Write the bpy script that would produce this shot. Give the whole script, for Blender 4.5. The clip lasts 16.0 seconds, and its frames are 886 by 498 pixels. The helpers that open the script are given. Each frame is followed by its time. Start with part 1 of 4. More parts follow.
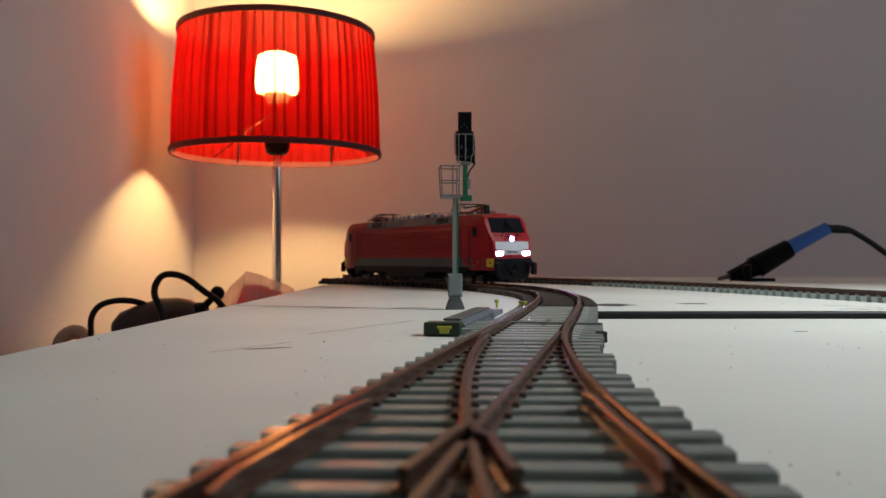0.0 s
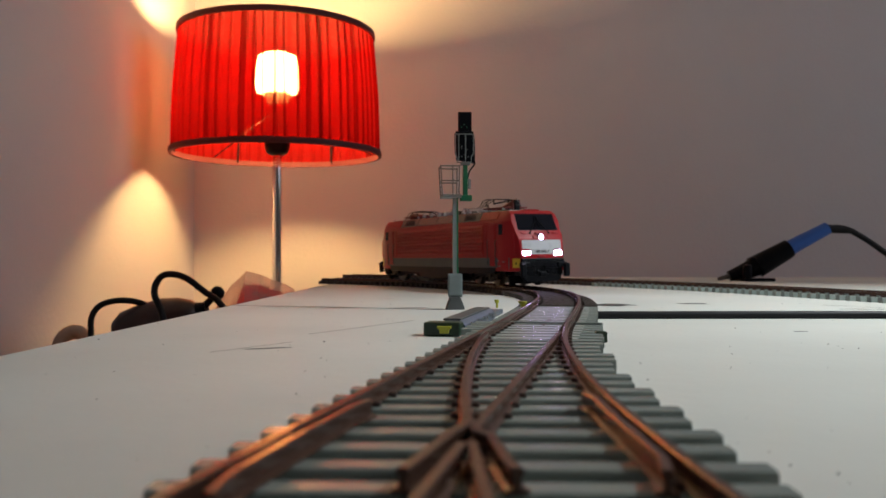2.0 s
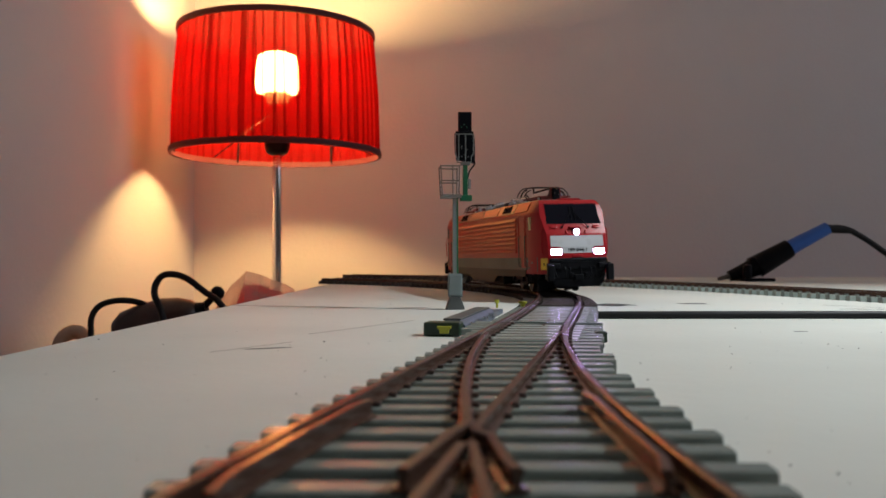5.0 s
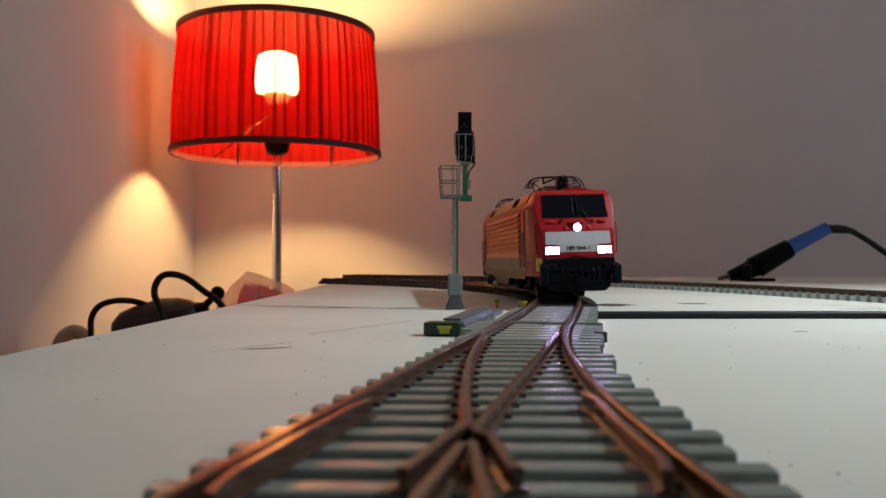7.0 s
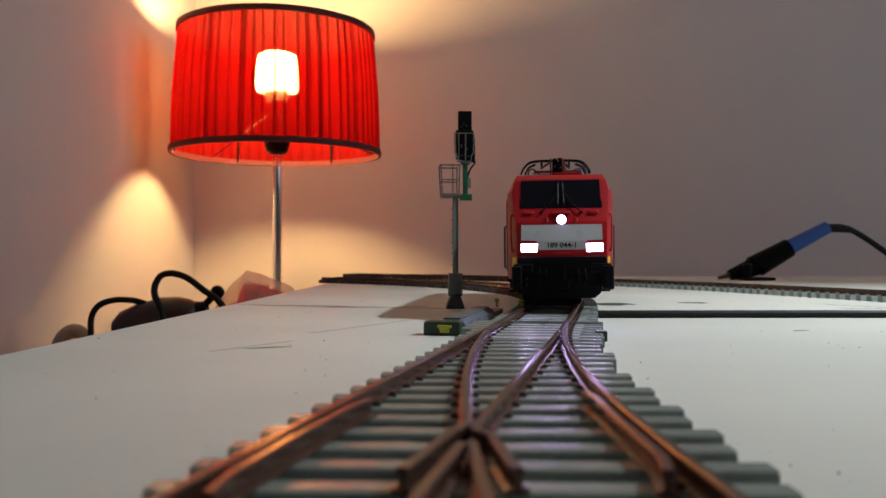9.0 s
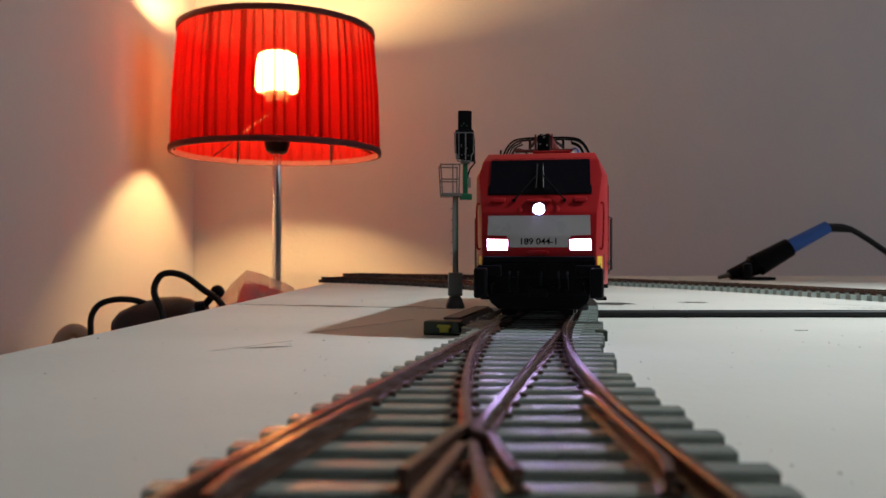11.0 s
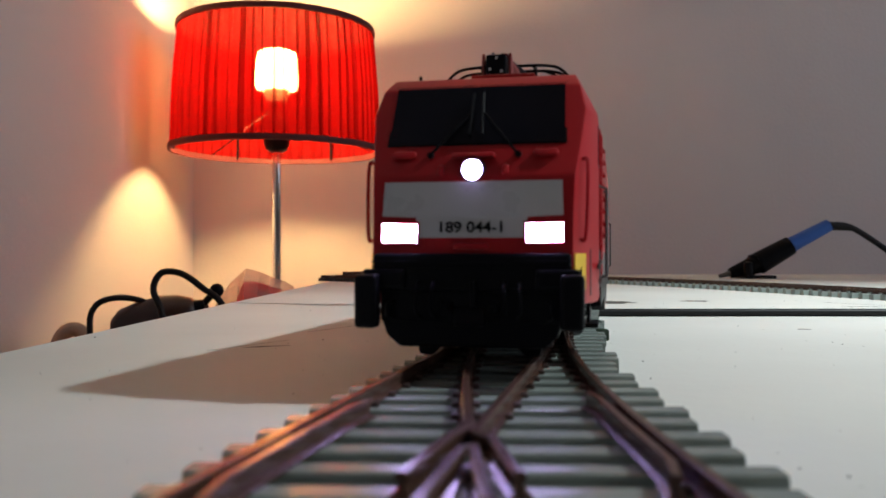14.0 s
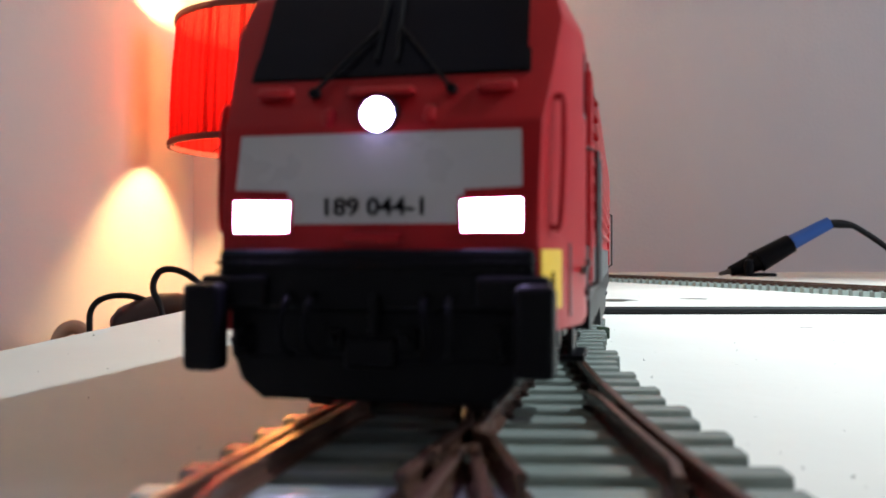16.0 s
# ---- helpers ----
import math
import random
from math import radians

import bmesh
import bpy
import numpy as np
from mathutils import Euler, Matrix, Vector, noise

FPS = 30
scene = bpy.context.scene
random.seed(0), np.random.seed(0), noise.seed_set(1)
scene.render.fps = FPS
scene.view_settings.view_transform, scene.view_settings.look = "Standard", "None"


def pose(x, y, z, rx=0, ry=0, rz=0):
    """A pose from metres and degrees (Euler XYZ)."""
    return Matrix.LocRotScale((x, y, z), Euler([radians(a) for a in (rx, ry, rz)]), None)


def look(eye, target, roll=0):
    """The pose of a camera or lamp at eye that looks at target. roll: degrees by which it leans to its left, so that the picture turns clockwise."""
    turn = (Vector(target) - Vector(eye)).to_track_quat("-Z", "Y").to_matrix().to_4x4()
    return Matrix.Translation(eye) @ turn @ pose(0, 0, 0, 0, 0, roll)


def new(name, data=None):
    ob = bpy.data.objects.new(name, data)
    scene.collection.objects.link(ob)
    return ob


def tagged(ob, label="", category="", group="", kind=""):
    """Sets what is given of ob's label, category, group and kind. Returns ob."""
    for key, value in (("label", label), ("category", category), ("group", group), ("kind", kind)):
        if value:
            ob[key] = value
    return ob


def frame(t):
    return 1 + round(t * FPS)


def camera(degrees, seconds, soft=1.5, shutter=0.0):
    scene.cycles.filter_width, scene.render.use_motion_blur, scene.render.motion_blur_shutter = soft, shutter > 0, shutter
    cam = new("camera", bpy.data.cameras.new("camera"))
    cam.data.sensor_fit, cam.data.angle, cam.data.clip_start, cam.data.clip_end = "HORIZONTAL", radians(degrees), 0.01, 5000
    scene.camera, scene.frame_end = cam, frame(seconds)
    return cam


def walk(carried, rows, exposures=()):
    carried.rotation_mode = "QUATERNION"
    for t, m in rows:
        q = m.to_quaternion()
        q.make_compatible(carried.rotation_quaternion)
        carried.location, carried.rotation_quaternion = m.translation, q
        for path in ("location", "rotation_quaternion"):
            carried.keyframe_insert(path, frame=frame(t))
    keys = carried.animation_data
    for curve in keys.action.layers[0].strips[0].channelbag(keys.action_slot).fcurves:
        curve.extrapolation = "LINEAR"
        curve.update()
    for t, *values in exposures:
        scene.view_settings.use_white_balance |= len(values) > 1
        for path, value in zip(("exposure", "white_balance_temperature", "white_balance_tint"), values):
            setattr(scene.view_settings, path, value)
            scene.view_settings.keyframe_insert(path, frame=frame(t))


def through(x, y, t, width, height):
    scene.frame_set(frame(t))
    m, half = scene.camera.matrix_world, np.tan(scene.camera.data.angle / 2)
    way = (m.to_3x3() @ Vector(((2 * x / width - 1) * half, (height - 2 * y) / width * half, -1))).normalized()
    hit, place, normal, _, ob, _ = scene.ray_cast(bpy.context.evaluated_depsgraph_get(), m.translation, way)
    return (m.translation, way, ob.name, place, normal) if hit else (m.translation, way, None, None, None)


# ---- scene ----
cam = camera(55.19, 16.0, soft=1.5)
cam.data.dof.use_dof = True
cam.data.dof.focus_distance = 0.27
cam.data.dof.aperture_fstop = 44

MM = 0.001
EYE_Z = 0.02089
# seconds, forward creep (mm), pitch (degrees above level)
CAMERA_ROWS = [(0, 0, 0.674), (7, 0, 0.674), (9, 0.2, 0.617), (11.5, 0.6, 0.590), (12.5, 1.0, 0.578),
               (13.5, 1.8, 0.521), (14.5, 2.8, 0.445), (16, 3.2, 0.330)]
walk(cam, [(t, pose(0, fwd * MM, EYE_Z, 90 + tilt, 0, 0)) for t, fwd, tilt in CAMERA_ROWS],
     exposures=[(0, 0, 6500, 10), (12.5, 0.02, 6500, 10), (13, 0.26, 6470, 10), (13.5, 0.24, 6440, 10), (14, 0.30, 6380, 10), (14.5, 0.72, 6300, 10), (15, 0.92, 6230, 10), (16, 1.1, 6200, 10)])

# ---- light ----
world = bpy.data.worlds.new("world")
scene.world = world
world.use_nodes = True
world.node_tree.nodes["Background"].inputs[0].default_value = (0.5, 0.55, 0.65, 1)
world.node_tree.nodes["Background"].inputs[1].default_value = 0.02


def lamp_light(name, kind, m, power, colour, **more):
    data = bpy.data.lights.new(name, kind)
    data.energy, data.color = power, colour
    if kind == "SPOT":
        data.spot_size, data.spot_blend, data.shadow_soft_size = more["size"], more["blend"], more["soft"]
    if kind == "AREA":
        data.shape, data.size, data.size_y = "RECTANGLE", more["size"], more["size_y"]
    ob = new(name, data)
    ob.matrix_world = m
    return ob


# work lamp to the side, over the board
lamp_light("work_lamp_light", "SPOT", look((0.62, 0.19, 0.64), (0.345, 0.275, 0)), 36, (0.88, 0.98, 1.0),
           size=radians(67), blend=1.0, soft=0.013)
# added cool fill for the walls, from an unseen opening in the side wall
lamp_light("cool_fill_light", "AREA", look((2.38, 0.10, 0.95), (0.0, 0.9, 0.2)), 9.8, (0.82, 0.87, 1.0), size=1.1, size_y=1.1)


# ---- materials ----
def mat(name, colour, rough=0.5, metal=0.0, colour2=None, scale=30.0, bump=0.0, bump_scale=200.0, stain=0.15,
        emit=None, strength=0.0, random_tint=0.0, coat=0.0, ior=1.5, wear=0.035):
    m = bpy.data.materials.new(name)
    m.use_nodes = True
    nt = m.node_tree
    b = nt.nodes["Principled BSDF"]
    b.inputs["Roughness"].default_value = rough
    b.inputs["Metallic"].default_value = metal
    b.inputs["Coat Weight"].default_value = coat
    b.inputs["IOR"].default_value = ior
    c1 = (*colour, 1)
    c2 = (*(colour2 or [c * (1 - stain) for c in colour]), 1)
    co = nt.nodes.new("ShaderNodeTexCoord")
    n1 = nt.nodes.new("ShaderNodeTexNoise")
    n1.inputs["Scale"].default_value, n1.inputs["Detail"].default_value = scale, 6
    nt.links.new(co.outputs["Object"], n1.inputs["Vector"])
    ramp = nt.nodes.new("ShaderNodeValToRGB")
    ramp.color_ramp.elements[0].position, ramp.color_ramp.elements[1].position = 0.35, 0.65
    ramp.color_ramp.elements[0].color, ramp.color_ramp.elements[1].color = c2, c1
    nt.links.new(n1.outputs["Fac"], ramp.inputs[0])
    out = ramp.outputs[0]
    if random_tint:
        info = nt.nodes.new("ShaderNodeObjectInfo")
        hsv = nt.nodes.new("ShaderNodeHueSaturation")
        mr = nt.nodes.new("ShaderNodeMapRange")
        mr.inputs[3].default_value, mr.inputs[4].default_value = 1 - random_tint, 1 + random_tint
        nt.links.new(info.outputs["Random"], mr.inputs[0])
        nt.links.new(mr.outputs[0], hsv.inputs["Value"])
        nt.links.new(out, hsv.inputs["Color"])
        out = hsv.outputs[0]
    nt.links.new(out, b.inputs["Base Color"])
    n2 = nt.nodes.new("ShaderNodeTexNoise")
    n2.inputs["Scale"].default_value, n2.inputs["Detail"].default_value = bump_scale, 4
    nt.links.new(co.outputs["Object"], n2.inputs["Vector"])
    mr2 = nt.nodes.new("ShaderNodeMapRange")
    mr2.inputs[3].default_value, mr2.inputs[4].default_value = max(rough - wear, 0.02), min(rough + wear, 1)
    nt.links.new(n2.outputs["Fac"], mr2.inputs[0])
    nt.links.new(mr2.outputs[0], b.inputs["Roughness"])
    if bump:
        bp = nt.nodes.new("ShaderNodeBump")
        bp.inputs["Strength"].default_value, bp.inputs["Distance"].default_value = bump, 0.3 / bump_scale
        nt.links.new(n2.outputs["Fac"], bp.inputs["Height"])
        nt.links.new(bp.outputs[0], b.inputs["Normal"])
    if emit:
        b.inputs["Emission Color"].default_value = (*emit, 1)
        b.inputs["Emission Strength"].default_value = strength
    return m


# unseen walls are coloured darker so that they bounce less light
WALL_DARK = mat("bounce_cutting_wall", (0.34, 0.31, 0.28), 0.9, scale=3, stain=0.08, bump=0.2, bump_scale=160)
WALL = mat("wall_plaster", (0.64, 0.62, 0.635), 0.85, scale=3, stain=0.05, bump=0.25, bump_scale=160)
CEIL = mat("ceiling_paint", (0.82, 0.80, 0.76), 0.9, scale=2, stain=0.03, bump=0.2, bump_scale=120)
FLOOR = mat("floor_wood", (0.28, 0.18, 0.10), 0.5, scale=6, stain=0.4)
DESK = mat("desk_wood", (0.35, 0.22, 0.12), 0.45, scale=9, stain=0.35)
RED = mat("red_plastic", (0.36, 0.010, 0.014), 0.36, scale=60, stain=0.06, bump_scale=80, ior=1.3, wear=0.012)
RED_TRIM = mat("red_moulding", (0.36, 0.010, 0.015), 0.36, scale=60, stain=0.08, ior=1.3, wear=0.012)
WHITE_PANEL = mat("white_printed_panel", (0.52, 0.52, 0.54), 0.28, scale=60, stain=0.04)
GREY_SKIRT = mat("grey_skirt", (0.07, 0.073, 0.073), 0.5, scale=80, stain=0.2)
ROOF_GREY = mat("roof_grey", (0.085, 0.080, 0.078), 0.32, scale=90, stain=0.25)
BLACK = mat("black_plastic", (0.005, 0.005, 0.007), 0.38, scale=120, stain=0.2, bump=0.05, bump_scale=900, ior=1.2)
RUBBER = mat("black_rubber", (0.009, 0.009, 0.010), 0.45, scale=50, stain=0.25, ior=1.33)
GLASS_DARK = mat("dark_tinted_window", (0.006, 0.006, 0.010), 0.05, scale=50, stain=0.1, ior=1.22)
YELLOW = mat("yellow_panel", (0.72, 0.46, 0.02), 0.45, scale=90, stain=0.1)
STEEL = mat("bright_steel", (0.62, 0.61, 0.60), 0.22, 1.0, scale=60, stain=0.1)
CHROME = mat("chrome", (0.70, 0.70, 0.71), 0.12, 1.0, scale=40, stain=0.05)
WHEEL_STEEL = mat("wheel_steel", (0.18, 0.17, 0.16), 0.35, 1.0, scale=60, stain=0.2)
COPPER_RED = mat("pantograph_red", (0.20, 0.02, 0.018), 0.45, scale=80, stain=0.2)
INSULATOR = mat("insulator_grey", (0.42, 0.42, 0.45), 0.3, scale=80, stain=0.1)
BLUE_WIRE = mat("blue_wire", (0.03, 0.08, 0.45), 0.4, scale=80)
LIGHT_ON = mat("headlight_on", (0.8, 0.8, 0.85), 0.3, emit=(0.62, 0.50, 1.0), strength=32)
LAMP_ON = mat("top_headlight_on", (0.8, 0.8, 0.85), 0.3, emit=(0.58, 0.45, 1.0), strength=72)
RAIL = mat("rusty_brown_rail", (0.088, 0.044, 0.030), 0.24, 0.15, colour2=(0.076, 0.038, 0.027), scale=25, bump_scale=40)
SLEEPER = mat("grey_sleeper", (0.225, 0.262, 0.24), 0.26, scale=150, stain=0.15, bump=0.15, bump_scale=900, random_tint=0.08)
PLATE_GREY = mat("plate_grey", (0.21, 0.24, 0.22), 0.42, scale=120, stain=0.2, bump=0.1, bump_scale=700)
SLEEPER_BROWN = mat("brown_sleeper", (0.030, 0.019, 0.014), 0.7, scale=150, stain=0.3, bump=0.2, bump_scale=900, random_tint=0.12)
CLIP = mat("rail_clip_brown", (0.045, 0.022, 0.016), 0.5, scale=150, stain=0.3)
SIGNAL_GREY = mat("signal_grey", (0.20, 0.235, 0.235), 0.45, scale=150, stain=0.12)
SIGNAL_FOOT = mat("dark_grey_foot", (0.085, 0.09, 0.09), 0.5, scale=150, stain=0.2)
SIGNAL_GREEN = mat("signal_green", (0.010, 0.13, 0.060), 0.4, scale=150, stain=0.15)
PALE_GREY = mat("pale_grey_railing", (0.17, 0.175, 0.17), 0.45, scale=150, stain=0.1)
GREEN_DARK = mat("dark_green_plastic", (0.012, 0.032, 0.014), 0.4, scale=120, stain=0.2)
MOTOR_GREY = mat("blue_grey_metal", (0.11, 0.135, 0.165), 0.42, 0.3, scale=120, stain=0.2)
YELLOW_GREEN = mat("yellow_green_plastic", (0.40, 0.40, 0.03), 0.45, scale=120, stain=0.1)
BLUE_GRIP = mat("blue_grip", (0.035, 0.13, 0.48), 0.45, scale=40, stain=0.12)
PENCIL = mat("pencil_grey", (0.38, 0.37, 0.34), 0.6, scale=400, stain=0.5)
DARK_STAIN = mat("dark_smear", (0.055, 0.06, 0.055), 0.6, scale=300, stain=0.4)


def board_material():
    m = mat("white_painted_board", (0.66, 0.665, 0.62), 0.58, scale=9, stain=0.12, bump=0.12, bump_scale=260, ior=1.32)
    nt = m.node_tree
    b = nt.nodes["Principled BSDF"]
    base = b.inputs["Base Color"].links[0].from_socket
    co = nt.nodes.new("ShaderNodeTexCoord")

    def layer(scale, lo, hi, colour, stretch=(1, 1, 1)):
        nonlocal base
        mp = nt.nodes.new("ShaderNodeMapping")
        mp.inputs["Scale"].default_value = stretch
        nt.links.new(co.outputs["Object"], mp.inputs[0])
        n = nt.nodes.new("ShaderNodeTexNoise")
        n.inputs["Scale"].default_value, n.inputs["Detail"].default_value = scale, 3
        nt.links.new(mp.outputs[0], n.inputs["Vector"])
        r = nt.nodes.new("ShaderNodeMapRange")
        r.inputs[1].default_value, r.inputs[2].default_value = lo, hi
        nt.links.new(n.outputs["Fac"], r.inputs[0])
        mx = nt.nodes.new("ShaderNodeMix")
        mx.data_type = "RGBA"
        mx.inputs["B"].default_value = (*colour, 1)
        nt.links.new(r.outputs[0], mx.inputs["Factor"])
        nt.links.new(base, mx.inputs["A"])
        base = mx.outputs["Result"]

    layer(520, 0.745, 0.80, (0.10, 0.09, 0.085))            # specks of dirt
    layer(70, 0.72, 0.80, (0.38, 0.37, 0.34), (0.35, 1, 1))  # faint scuffs
    nt.links.new(base, b.inputs["Base Color"])
    return m


BOARD = board_material()


def shade_material():
    m = bpy.data.materials.new("red_pleated_fabric")
    m.use_nodes = True
    nt = m.node_tree
    for n in list(nt.nodes):
        nt.nodes.remove(n)
    out = nt.nodes.new("ShaderNodeOutputMaterial")
    dif = nt.nodes.new("ShaderNodeBsdfDiffuse")
    dif.inputs[0].default_value = (0.30, 0.006, 0.005, 1)
    tr = nt.nodes.new("ShaderNodeBsdfTranslucent")
    tr.inputs[0].default_value = (0.60, 0.013, 0.006, 1)
    tp = nt.nodes.new("ShaderNodeBsdfTransparent")
    tp.inputs[0].default_value = (1.0, 0.62, 0.42, 1)
    a = nt.nodes.new("ShaderNodeMixShader")
    a.inputs[0].default_value = 0.6
    nt.links.new(dif.outputs[0], a.inputs[1])
    nt.links.new(tr.outputs[0], a.inputs[2])
    # weave: threads and gaps
    co = nt.nodes.new("ShaderNodeTexCoord")
    n = nt.nodes.new("ShaderNodeTexNoise")
    mp = nt.nodes.new("ShaderNodeMapping")
    mp.inputs["Scale"].default_value = (1, 1, 0.06)
    nt.links.new(co.outputs["Object"], mp.inputs[0])
    nt.links.new(mp.outputs[0], n.inputs["Vector"])
    n.inputs["Scale"].default_value, n.inputs["Detail"].default_value = 115, 4
    r = nt.nodes.new("ShaderNodeMapRange")
    r.inputs[1].default_value, r.inputs[2].default_value = 0.3, 0.7
    r.inputs[3].default_value, r.inputs[4].default_value = 0.045, 0.11
    nt.links.new(n.outputs["Fac"], r.inputs[0])
    fold = nt.nodes.new("ShaderNodeValToRGB")
    fold.color_ramp.elements[0].position, fold.color_ramp.elements[1].position = 0.38, 0.62
    fold.color_ramp.elements[0].color, fold.color_ramp.elements[1].color = (0.108, 0.0009, 0.0011, 1), (0.130, 0.0013, 0.0013, 1)
    nt.links.new(n.outputs["Fac"], fold.inputs[0])
    nt.links.new(fold.outputs[0], tr.inputs[0])
    c = nt.nodes.new("ShaderNodeMixShader")
    nt.links.new(r.outputs[0], c.inputs[0])
    nt.links.new(a.outputs[0], c.inputs[1])
    nt.links.new(tp.outputs[0], c.inputs[2])
    nt.links.new(c.outputs[0], out.inputs[0])
    return m


SHADE = shade_material()
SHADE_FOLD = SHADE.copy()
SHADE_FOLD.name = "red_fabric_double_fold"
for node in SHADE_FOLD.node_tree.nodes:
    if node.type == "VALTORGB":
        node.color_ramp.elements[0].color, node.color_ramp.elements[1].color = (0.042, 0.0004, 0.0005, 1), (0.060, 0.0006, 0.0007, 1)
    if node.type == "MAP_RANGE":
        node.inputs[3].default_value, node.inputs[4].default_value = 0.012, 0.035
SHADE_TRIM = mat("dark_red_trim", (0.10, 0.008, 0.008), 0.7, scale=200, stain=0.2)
BULB = mat("bulb_glow", (0.9, 0.8, 0.6), 0.4, emit=(1.0, 0.60, 0.22), strength=265)


def clear_plastic():
    m = mat("clear_red_plastic", (1.0, 0.80, 0.72), 0.12, scale=40, stain=0.06, bump=0.12, bump_scale=40)
    nt = m.node_tree
    shader = nt.nodes["Principled BSDF"]
    out = next(n for n in nt.nodes if n.type == "OUTPUT_MATERIAL")
    clear = nt.nodes.new("ShaderNodeBsdfTransparent")
    clear.inputs["Color"].default_value = (1.0, 0.90, 0.86, 1)
    milky = nt.nodes.new("ShaderNodeBsdfTranslucent")
    milky.inputs["Color"].default_value = (1.0, 0.78, 0.66, 1)
    film = nt.nodes.new("ShaderNodeMixShader")
    film.inputs[0].default_value = 0.16
    nt.links.new(clear.outputs[0], film.inputs[1])
    nt.links.new(milky.outputs[0], film.inputs[2])
    both = nt.nodes.new("ShaderNodeMixShader")
    both.inputs[0].default_value = 0.30
    nt.links.new(film.outputs[0], both.inputs[1])
    nt.links.new(shader.outputs[0], both.inputs[2])
    nt.links.new(both.outputs[0], out.inputs["Surface"])
    return m


CLEAR_PLASTIC = clear_plastic()


def backlit(name, colour, through, share):
    """Thin stuff that passes light: plain surface mixed with a translucent one."""
    m = mat(name, colour, 0.5, scale=60, stain=0.2)
    nt = m.node_tree
    out = next(n for n in nt.nodes if n.type == "OUTPUT_MATERIAL")
    tr = nt.nodes.new("ShaderNodeBsdfTranslucent")
    tr.inputs["Color"].default_value = (*through, 1)
    mix = nt.nodes.new("ShaderNodeMixShader")
    mix.inputs[0].default_value = share
    nt.links.new(nt.nodes["Principled BSDF"].outputs[0], mix.inputs[1])
    nt.links.new(tr.outputs[0], mix.inputs[2])
    nt.links.new(mix.outputs[0], out.inputs["Surface"])
    return m


RED_SHEET = backlit("red_thin_card", (0.66, 0.04, 0.028), (1.0, 0.05, 0.03), 0.55)
# pale colour that stands in for the glare on the bag film
GLARE_SHEET = backlit("pale_film_glare", (0.78, 0.72, 0.72), (0.9, 0.75, 0.7), 0.4)


# ---- mesh helpers; measures in millimetres ----
def part(name, bm, material, parent=None, label="", smooth=False, at=None):
    me = bpy.data.meshes.new(name)
    bmesh.ops.recalc_face_normals(bm, faces=bm.faces)
    if smooth:
        for f in bm.faces:
            f.smooth = True
    bm.to_mesh(me)
    bm.free()
    me.transform(Matrix.Scale(MM, 4))
    me.materials.append(material)
    if smooth:
        me.set_sharp_from_angle(angle=radians(38))
    ob = new(name, me)
    if parent:
        ob.parent = parent
    if at is not None:
        ob.matrix_basis = at
    if label:
        tagged(ob, label)
    return ob


def empty(name, m=None):
    ob = new(name)
    ob.empty_display_size = 0.01
    if m is not None:
        ob.matrix_basis = m
    return ob


def box(x0, x1, y0, y1, z0, z1, bevel=0.0, bm=None, m=None):
    """Axis-aligned block, its edges rounded, into bm."""
    b = bmesh.new()
    bmesh.ops.create_cube(b, size=1)
    for v in b.verts:
        v.co = Vector(((x0 + x1) / 2 + v.co.x * (x1 - x0), (y0 + y1) / 2 + v.co.y * (y1 - y0), (z0 + z1) / 2 + v.co.z * (z1 - z0)))
    if bevel:
        bmesh.ops.bevel(b, geom=list(b.edges), offset=bevel, segments=2, affect="EDGES", profile=0.5)
    if m is not None:
        b.transform(m)
    return merge(bm, b)


def merge(bm, b):
    if bm is None:
        return b
    me = bpy.data.meshes.new("tmp")
    b.to_mesh(me)
    b.free()
    bm.from_mesh(me)
    bpy.data.meshes.remove(me)
    return bm


def rod(p, q, r, bm=None, seg=10, r2=None):
    p, q = Vector(p), Vector(q)
    b = bmesh.new()
    d = q - p
    bmesh.ops.create_cone(b, cap_ends=True, segments=seg, radius1=r, radius2=r if r2 is None else r2, depth=d.length)
    b.transform(Matrix.Translation((p + q) / 2) @ d.to_track_quat("Z", "Y").to_matrix().to_4x4())
    return merge(bm, b)


def wire(points, r, bm=None, seg=8):
    """Round wire through points."""
    bm = bm or bmesh.new()
    pts = [Vector(p) for p in points]
    rings = []
    side = None
    for i, p in enumerate(pts):
        d = (pts[min(i + 1, len(pts) - 1)] - pts[max(i - 1, 0)]).normalized()
        if side is None:
            side = d.orthogonal().normalized()
        side = (side - d * side.dot(d)).normalized()
        up = d.cross(side)
        rings.append([bm.verts.new(p + r * (math.cos(a) * side + math.sin(a) * up)) for a in [2 * math.pi * k / seg for k in range(seg)]])
    for a, b in zip(rings, rings[1:]):
        for k in range(seg):
            bm.faces.new((a[k], a[(k + 1) % seg], b[(k + 1) % seg], b[k]))
    bm.faces.new(rings[0][::-1])
    bm.faces.new(rings[-1])
    return bm


def spline(points, n=8):
    """Catmull-Rom through points."""
    p = [Vector(q) for q in points]
    p = [2 * p[0] - p[1]] + p + [2 * p[-1] - p[-2]]
    out = []
    for i in range(1, len(p) - 2):
        for k in range(n):
            t = k / n
            out.append(0.5 * ((2 * p[i]) + (p[i + 1] - p[i - 1]) * t + (2 * p[i - 1] - 5 * p[i] + 4 * p[i + 1] - p[i + 2]) * t * t
                              + (3 * p[i] - p[i - 1] - 3 * p[i + 1] + p[i + 2]) * t ** 3))
    return out + [p[-2]]


